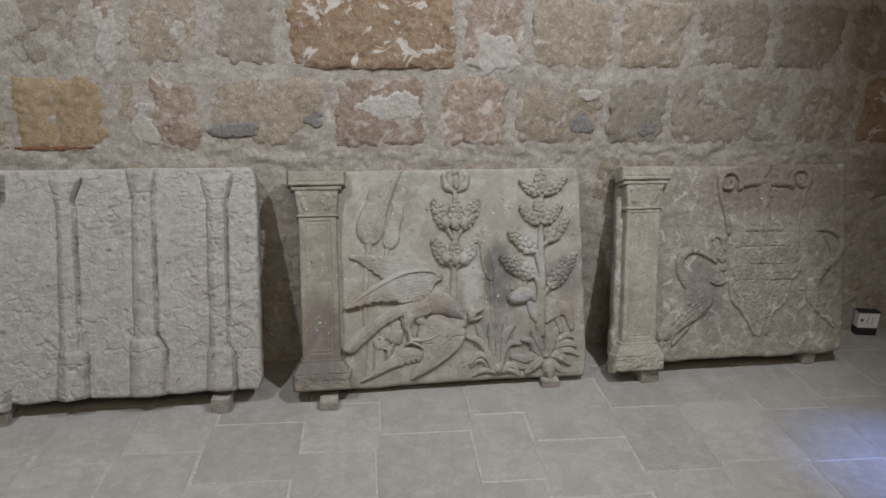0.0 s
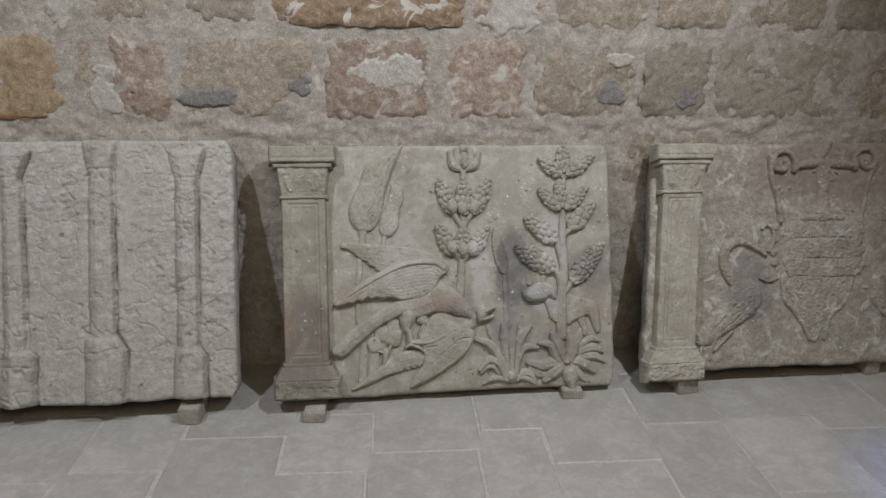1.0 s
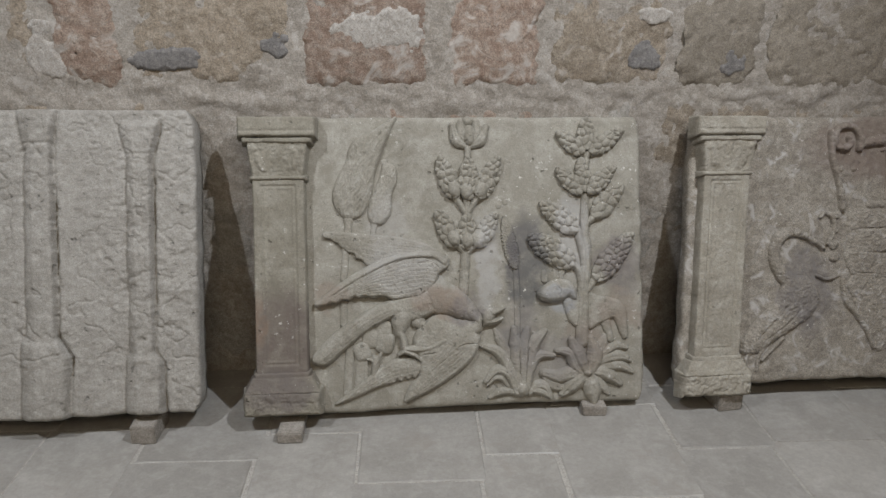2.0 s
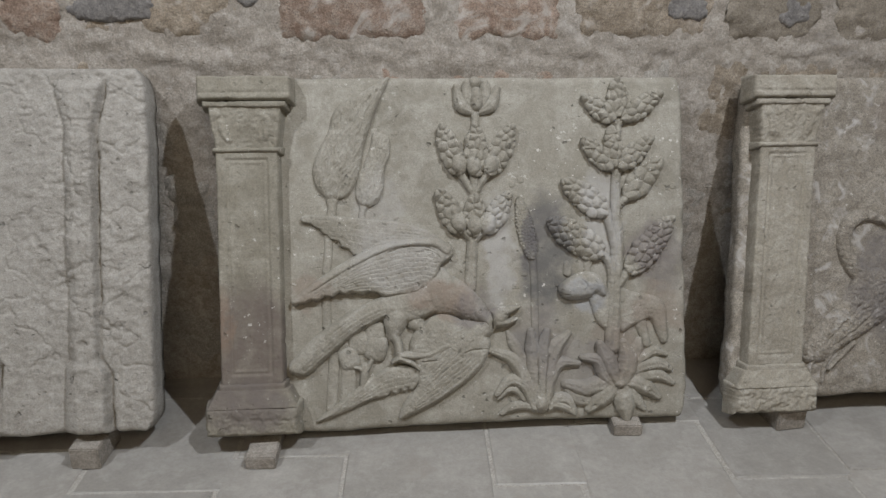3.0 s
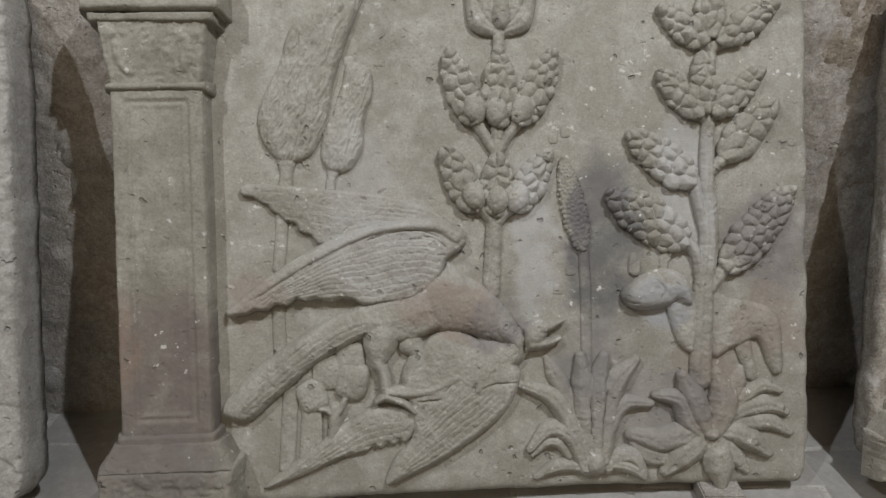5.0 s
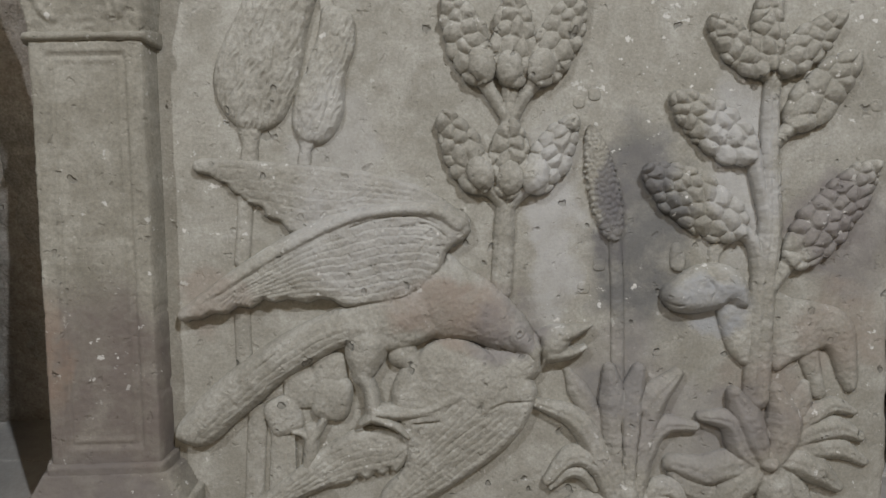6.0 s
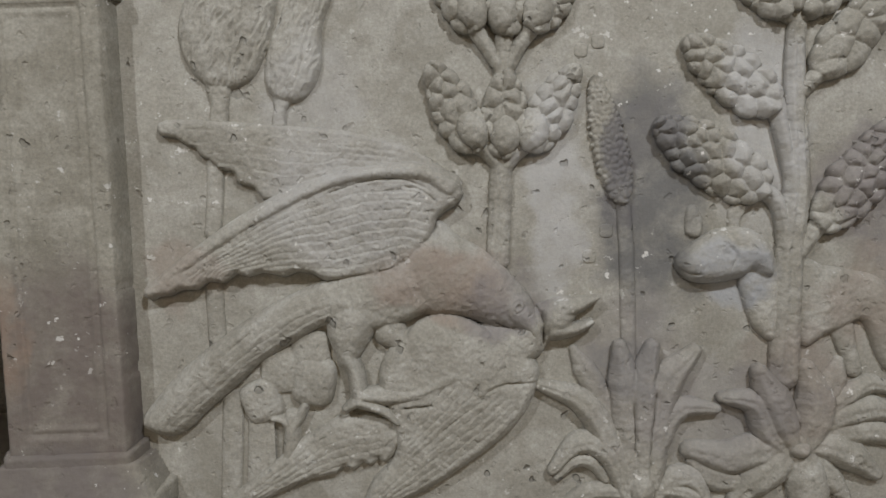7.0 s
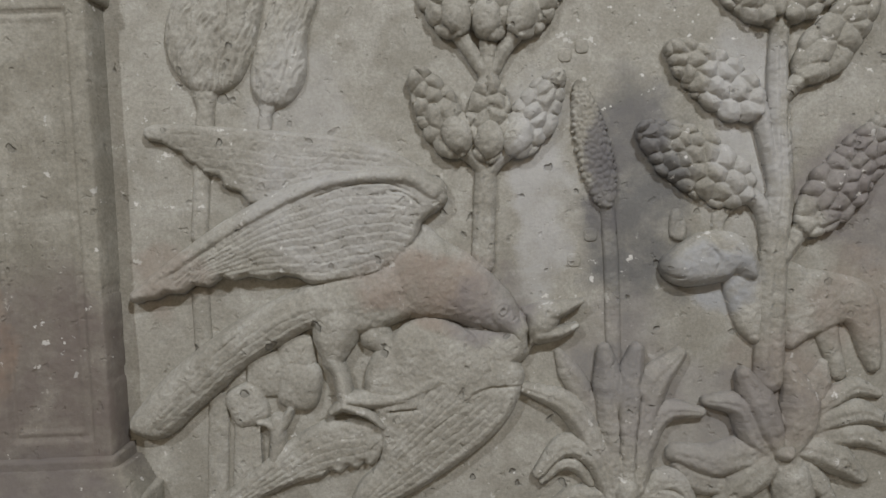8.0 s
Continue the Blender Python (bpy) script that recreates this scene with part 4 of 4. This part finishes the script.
f.region([(0.731, 0.350), (0.734, 0.364), (0.748, 0.375), (0.766, 0.387), (0.786, 0.397), (0.812, 0.400), (0.837, 0.395), (0.858, 0.378), (0.868, 0.354), (0.865, 0.330), (0.848, 0.331), (0.836, 0.339), (0.823, 0.331), (0.798, 0.326), (0.770, 0.324), (0.750, 0.328), (0.737, 0.337)], 0.020, 0.018, 3, dome=0.012)
f.dent((0.795, 0.364), 0.010, 0.008, 0.004)
f.groove([(0.799, 0.377), (0.807, 0.361), (0.801, 0.344)], 0.003, 0.004)
f.groove([(0.736, 0.345), (0.746, 0.339), (0.760, 0.338)], 0.0016, 0.005)
f.rough(0.014, 0.0015, 79).build("animal_carving", CARVED, panel, "carved animal half hidden behind a plant", undercut=0.3)


def leaf(f, line, widest, h, tip=0.35, base=0.7):
    f.stroke(line, [widest * base, widest, widest * 0.95, widest * tip], [h * 0.75, h, h, h * 0.7], crease=h * 0.10)


# leafy foot of the middle plant
f = Relief((0.524, 0.251), (0.795, -0.008))
leaf(f, [(0.639, 0.143), (0.619, 0.175), (0.600, 0.210), (0.586, 0.236)], 0.017, 0.012)
leaf(f, [(0.661, 0.026), (0.638, 0.090), (0.599, 0.160), (0.535, 0.190)], 0.019, 0.026)
leaf(f, [(0.689, 0.041), (0.703, 0.104), (0.732, 0.147), (0.784, 0.145)], 0.017, 0.024)
leaf(f, [(0.689, 0.041), (0.699, 0.135), (0.715, 0.187), (0.755, 0.228)], 0.026, 0.028)
leaf(f, [(0.663, 0.042), (0.661, 0.126), (0.656, 0.189), (0.650, 0.239)], 0.024, 0.027)
leaf(f, [(0.676, 0.036), (0.678, 0.126), (0.681, 0.178), (0.695, 0.237)], 0.026, 0.031)
leaf(f, [(0.655, 0.026), (0.628, 0.088), (0.590, 0.104), (0.551, 0.066)], 0.016, 0.026)
leaf(f, [(0.627, 0.049), (0.607, 0.076), (0.581, 0.078), (0.558, 0.054)], 0.010, 0.018)
leaf(f, [(0.658, 0.025), (0.624, 0.032), (0.593, 0.028), (0.563, 0.012)], 0.012, 0.018)
leaf(f, [(0.700, 0.024), (0.726, 0.047), (0.752, 0.043), (0.771, 0.009)], 0.016, 0.022)
leaf(f, [(0.685, 0.029), (0.716, 0.032), (0.746, 0.023), (0.771, 0.003)], 0.012, 0.020)
f.blob((0.676, 0.037), 0.020, 0.026, 0, 0.032)
f.groove([(0.668, 0.052), (0.667, 0.116), (0.665, 0.168)], 0.0018, 0.008)
f.groove([(0.687, 0.057), (0.689, 0.125), (0.698, 0.177)], 0.0018, 0.008)
f.rough(0.012, 0.0016, 80).build("acanthus_carving", CARVED, panel, "carved leafy clump at the plant's foot", undercut=0.5)

# flower at the foot of the right plant
f = Relief((0.738, 0.217), (1.077, -0.029))
leaf(f, [(0.934, 0.147), (0.947, 0.165), (0.955, 0.183), (0.961, 0.206)], 0.020, 0.014)
leaf(f, [(0.941, 0.131), (0.973, 0.156), (1.004, 0.171), (1.038, 0.161)], 0.014, 0.018)
leaf(f, [(0.934, 0.112), (0.972, 0.129), (1.010, 0.135), (1.050, 0.120)], 0.019, 0.020)
leaf(f, [(0.934, 0.100), (0.972, 0.102), (1.016, 0.101), (1.057, 0.079)], 0.018, 0.016)
leaf(f, [(0.819, 0.035), (0.793, 0.042), (0.773, 0.048), (0.751, 0.070)], 0.020, 0.016)
leaf(f, [(0.833, 0.019), (0.815, 0.032), (0.790, 0.041), (0.759, 0.040)], 0.014, 0.014)
leaf(f, [(0.882, 0.083), (0.856, 0.108), (0.838, 0.151), (0.793, 0.161)], 0.018, 0.027)
leaf(f, [(0.877, 0.078), (0.841, 0.081), (0.799, 0.073), (0.748, 0.087)], 0.026, 0.025, 0.5)
leaf(f, [(0.924, 0.087), (0.950, 0.083), (0.981, 0.066), (1.012, 0.042)], 0.022, 0.026, 0.4)
leaf(f, [(0.887, 0.075), (0.867, 0.060), (0.840, 0.040), (0.812, 0.014)], 0.027, 0.026, 0.4)
leaf(f, [(0.904, 0.077), (0.911, 0.048), (0.918, 0.015), (0.920, -0.016)], 0.030, 0.027, 0.4)
leaf(f, [(0.916, 0.079), (0.937, 0.057), (0.955, 0.030), (0.971, 0.008)], 0.016, 0.014, 0.4)
leaf(f, [(0.908, 0.088), (0.921, 0.121), (0.926, 0.153), (0.913, 0.198)], 0.030, 0.030, 0.35)
leaf(f, [(0.895, 0.088), (0.878, 0.123), (0.862, 0.160), (0.846, 0.195)], 0.026, 0.033, 0.4)
f.blob((0.899, 0.085), 0.018, 0.012, 0, 0.034)
f.groove([(0.899, 0.088), (0.896, 0.122), (0.891, 0.159)], 0.0020, 0.010)
f.rough(0.012, 0.0016, 81).build("flower_carving", CARVED, panel, "carved many-petalled flower at the plant's foot", undercut=0.5)

# small round plugs and lumps let into the face
for c in ((0.308, 0.523), (0.229, 0.797), (0.630, 0.661), (0.612, 0.366), (0.636, 0.401), (1.067, 0.638), (0.606, 0.650)):
    f = Relief((c[0] - 0.01, c[1] - 0.01), (c[0] + 0.01, c[1] + 0.01), 0.0012, 0.004)
    f.blob(c, 0.010, 0.010, 0, 0.0022, 0.0, 3)
    f.groove([(c[0] - 0.007, c[1]), (c[0], c[1] - 0.007), (c[0] + 0.007, c[1])], 0.001, 0.001)
    f.build("plug", CARVED, panel)

# ---- the rough slab with three half columns ----
# each column: heights up the slab, and its left and right edges there
COLUMNS_CUT = (
    (((-1.169, 0.026), (-1.163, 0.212), (-1.154, 0.224), (-1.156, 0.803), (-1.159, 0.825), (-1.180, 0.916)), ((-1.057, 0.019), (-1.053, 0.199), (-1.080, 0.220), (-1.089, 0.801), (-1.098, 0.821), (-1.063, 0.914))),
    (((-0.888, 0.022), (-0.885, 0.248), (-0.869, 0.268), (-0.863, 0.841), (-0.867, 0.853), (-0.885, 0.960)), ((-0.750, 0.013), (-0.742, 0.202), (-0.779, 0.264), (-0.780, 0.839), (-0.781, 0.851), (-0.763, 0.958))),
    (((-0.585, 0.016), (-0.577, 0.194), (-0.566, 0.209), (-0.565, 0.807), (-0.567, 0.818), (-0.588, 0.917)), ((-0.468, 0.009), (-0.469, 0.174), (-0.492, 0.206), (-0.488, 0.805), (-0.486, 0.816), (-0.466, 0.915))))


def column_height(U, V):
    """A flaked, hacked face with three worn half columns, open on their right by a deep cut."""
    bend = 0.4 * value_noise(U * 6, V * 6, 29, 3)
    flake = value_noise(U * 7 + V * 5 + bend, V * 12 - U * 6, 31, 6, 0.62)
    keep = np.clip(0.45 + 1.3 * value_noise(U * 4, V * 4, 51, 2), 0.08, 1)
    h = 0.0023 * keep * np.tanh(flake * 9) + 0.0028 * value_noise(U * 4, V * 4, 35, 3) + 0.0017 * value_noise(U * 60 + V * 20, V * 70 - U * 22, 33, 3, 0.6)
    ledge = value_noise(U * 16 - V * 9 + bend, V * 24 + U * 8, 37, 5, 0.65)
    h = h + 0.0016 * keep * np.tanh(ledge * 8) - 0.024 * np.clip(value_noise(U * 13 + V * 9, V * 15 - U * 8, 39, 4, 0.6) - 0.42, 0, 1)
    h = h - 0.0045 * np.exp(-(value_noise(U * 5 + V * 6, V * 5 - U * 4, 48, 4) / 0.018) ** 2)
    for n, (left, right) in enumerate(COLUMNS_CUT):
        left, right = np.array(left), np.array(right)
        lo = np.interp(V, left[:, 1], left[:, 0]) + 0.005 * value_noise(U * 0 + n * 3.1, V * 16, 44, 5, 0.75)
        hi = np.interp(V, right[:, 1], right[:, 0]) + 0.006 * value_noise(U * 0 + n * 5.3, V * 18, 46, 5, 0.75)
        x = (U - lo) / (hi - lo)
        ends = np.clip((left[-1, 1] + 0.012 - V) / 0.02, 0, 1)
        foot = 1 / (1 + np.exp((V - left[1, 1]) / 0.004))
        body = np.clip(x / 0.35, 0, 1) ** 0.6 * np.clip((1 - x) / 0.10, 0, 1) ** 0.5
        h = h + np.where((x > 0) & (x < 1), (0.020 + 0.009 * foot) * body, 0) * ends
        cut = 0.6 + 0.9 * value_noise(U * 3 + n, V * 9, 43, 4)
        h = h - ends * np.clip(cut, 0.15, 1.4) * 0.028 * np.exp(-((U - hi - 0.003) / 0.006) ** 2) - 0.004 * ends * np.exp(-((U - lo + 0.002) / 0.004) ** 2)
        h = h - 0.004 * np.exp(-((V - left[4, 1] - 0.006) / 0.004) ** 2) * ((x > 0) & (x < 1))
    return h


columns = thing("column_slab", "pale rough stone slab with three eroded half columns on wooden blocks", "relief", "carved slabs along the wall", LEAN @ Matrix.Translation((0, 0, 0.05)))
slab_body("slab", -1.40, -0.358, 0.014, 0.962, 0.095, column_height, ROUGH, columns, step=0.0032, corner=0.035, seed=41, chip=0.006)
pilaster(columns, -1.47, ROUGH, 15, 0.0, 2.5)

# ---- the weathered slab with a vase ----
vase = thing("vase_panel", "weathered stone panel carved with a vase and long-necked birds", "relief", "carved slabs along the wall")
SH = 0.075
worn_face = lambda U, V: 0.006 * value_noise(U * 11, V * 11, 61, 5, 0.65) + 0.0035 * value_noise(U * 45, V * 45, 63, 3)
slab_body("slab", 1.222, 2.41, 0.020, 0.945, 0.055, worn_face, WORN, vase, seed=61, shear=SH, corner=0.02, chip=0.008)
pilaster(vase, 1.330, CREAM, 25, SH, 1.5)

# ---- wooden blocks under the slabs ----


def wooden_block(x, y, w, h, d, turn):
    ob = part("wooden_block", box((w, d, h), (0, 0, h / 2), 0.003), WOOD, None)
    ob.matrix_world = pose(x, y, 0.0, 0, 0, turn)
    return tagged(ob, "small weathered wooden block propping up a stone slab", "wooden block", "blocks under the slabs")


wooden_block(0.574, 2.625, 0.075, 0.062, 0.13, -4)
wooden_block(1.021, 2.60, 0.077, 0.036, 0.15, -3)
wooden_block(2.020, 2.655, 0.079, 0.034, 0.12, -4)
wooden_block(2.483, 2.66, 0.088, 0.058, 0.14, 6)
wooden_block(3.352, 2.73, 0.066, 0.062, 0.13, 3)
wooden_block(-0.30, 2.625, 0.075, 0.062, 0.13, 3)

# ---- the socket box at the foot of the wall ----
socket = new("socket_box")
socket.matrix_world = pose(3.885, 2.955, 0, 0, 0, -12)
tagged(socket, "white socket box with dark base at the wall foot", "socket")
part("base_strip", box((0.108, 0.05, 0.042), (0, 0, 0.021), 0.002), DARK_PLASTIC, socket, "dark base strip")
part("body", box((0.108, 0.05, 0.088), (0, 0, 0.086), 0.004), WHITE_PLASTIC, socket)
part("top_strip", box((0.110, 0.053, 0.006), (0, 0, 0.133), 0.001), DARK_PLASTIC, socket, "dark top edge")
part("button", box((0.016, 0.006, 0.012), (-0.035, -0.026, 0.088), 0.002), DARK_PLASTIC, socket, "dark switch button")
for a in (-0.005, 0.02):
    for b in (0.072, 0.086, 0.100):
        part("socket_hole", box((0.005, 0.004, 0.006), (a, -0.025, b), 0.001), DARK_PLASTIC, socket, "dark socket hole")

# ---- the carving on the weathered panel ----
f = Relief((1.452, 0.602), (1.819, 0.031), 0.0022)
f.stroke([(1.761, 0.481), (1.696, 0.525), (1.639, 0.542), (1.593, 0.521), (1.575, 0.467), (1.596, 0.405), (1.643, 0.357)], [0.006, 0.012, 0.019, 0.022, 0.022, 0.024, 0.034], [0.012, 0.016, 0.019, 0.020, 0.019, 0.019, 0.02])
f.region([(1.607, 0.366), (1.683, 0.391), (1.726, 0.354), (1.737, 0.299), (1.705, 0.246), (1.647, 0.210), (1.575, 0.167), (1.508, 0.125), (1.451, 0.125), (1.449, 0.174), (1.512, 0.247), (1.575, 0.306)], 0.014, 0.022, dome=0.008)
for line in ([(1.518, 0.178), (1.475, 0.126), (1.457, 0.081)], [(1.564, 0.176), (1.516, 0.124), (1.501, 0.064)], [(1.600, 0.174), (1.552, 0.130), (1.523, 0.101)]):
    f.stroke(line, [0.009, 0.008, 0.006], 0.012)
f.groove([(1.621, 0.288), (1.556, 0.222), (1.485, 0.157)], 0.003, 0.005)
f.groove([(1.670, 0.279), (1.610, 0.220), (1.534, 0.169)], 0.003, 0.005)
f.stroke([(1.745, 0.593), (1.763, 0.608), (1.792, 0.592), (1.794, 0.545), (1.770, 0.499)], [0.005, 0.009, 0.011, 0.010, 0.006], 0.014)
f.stroke([(1.732, 0.389), (1.765, 0.375), (1.811, 0.386)], 0.006, 0.010)
f.rough(0.016, 0.0045, 91).build("heron_carving", WORN, vase, "carved long-necked bird, dark stained")
f = Relief((2.229, 0.658), (2.443, 0.077), 0.0022)
f.stroke([(2.297, 0.622), (2.359, 0.623), (2.419, 0.586), (2.424, 0.525), (2.383, 0.471), (2.316, 0.425), (2.270, 0.371), (2.260, 0.300), (2.299, 0.235), (2.366, 0.153)], [0.008, 0.014, 0.018, 0.019, 0.022, 0.028, 0.034, 0.036, 0.028, 0.012], [0.010, 0.015, 0.018, 0.018, 0.017, 0.017, 0.018, 0.018, 0.015, 0.010])
f.stroke([(2.340, 0.592), (2.373, 0.527), (2.380, 0.415)], [0.010, 0.014, 0.010], [0.012, 0.016, 0.010])
f.rough(0.016, 0.0045, 92).build("heron_carving", WORN, vase, "worn carved long-necked bird")
f = Relief((1.771, 0.966), (2.275, 0.070), 0.0022)
f.region([(1.853, 0.606), (1.918, 0.623), (2.141, 0.623), (2.209, 0.596), (2.199, 0.532), (2.157, 0.379), (1.858, 0.387), (1.847, 0.528)], 0.008, 0.02, 2, dome=0.004)
f.region([(1.861, 0.387), (2.152, 0.376), (2.093, 0.284), (2.020, 0.193), (1.975, 0.117), (1.941, 0.134), (1.902, 0.222), (1.863, 0.309)], 0.006, 0.016, 2, dome=0.003)
for side in ([(1.824, 0.389), (1.838, 0.302), (1.894, 0.230), (1.941, 0.134)], [(2.141, 0.373), (2.110, 0.283), (2.039, 0.223), (2.009, 0.130)]):
    f.stroke(side, [0.008, 0.010, 0.010, 0.009], 0.012)
f.stroke([(1.932, 0.632), (2.021, 0.636), (2.106, 0.630)], 0.014, 0.013)
f.stroke([(2.018, 0.645), (2.025, 0.742), (2.028, 0.829)], [0.034, 0.026, 0.036], 0.016)
f.stroke([(1.901, 0.845), (1.978, 0.860), (2.098, 0.858), (2.175, 0.844)], [0.014, 0.020, 0.020, 0.014], 0.018)
f.stroke([(2.013, 0.881), (2.040, 0.915), (2.064, 0.946)], [0.022, 0.018, 0.012], 0.012)
for middle, turned in (((1.843, 0.862), 1), ((2.225, 0.868), -1)):
    ring = [(middle[0] + turned * r * math.cos(a), middle[1] + r * math.sin(a)) for a, r in zip(np.linspace(-0.5, 6.6, 15), np.linspace(0.062, 0.018, 15))]
    f.stroke(ring, 0.013, [0.020, 0.020, 0.015], 4)
f.stroke([(1.793, 0.888), (1.794, 0.810), (1.817, 0.716), (1.830, 0.622)], [0.012, 0.012, 0.012, 0.014], 0.018)
f.stroke([(2.276, 0.864), (2.238, 0.801), (2.210, 0.707), (2.189, 0.618)], 0.012, 0.014)
for c in ((1.807, 0.599), (1.797, 0.545), (1.798, 0.495), (1.800, 0.452), (1.860, 0.426), (2.167, 0.407), (2.188, 0.430)):
    f.blob(c, 0.022, 0.016, 20, 0.010)
for j in range(30):
    rng = random.Random(900 + j)
    f.blob((2.006 + rng.uniform(-0.20, 0.20), 0.56 + rng.uniform(-0.28, 0.32)), rng.uniform(0.006, 0.015), rng.uniform(0.005, 0.010), rng.uniform(0, 180), rng.uniform(0.005, 0.010))
for line in ([(1.878, 0.549), (2.034, 0.550), (2.158, 0.546)], [(1.867, 0.396), (2.011, 0.385), (2.157, 0.385)], [(1.912, 0.466), (2.134, 0.459)]):
    f.groove(line, 0.0035, 0.007)
f.rough(0.016, 0.0045, 93).build("vase_carving", WORN, vase, "worn carved two-handled vase")
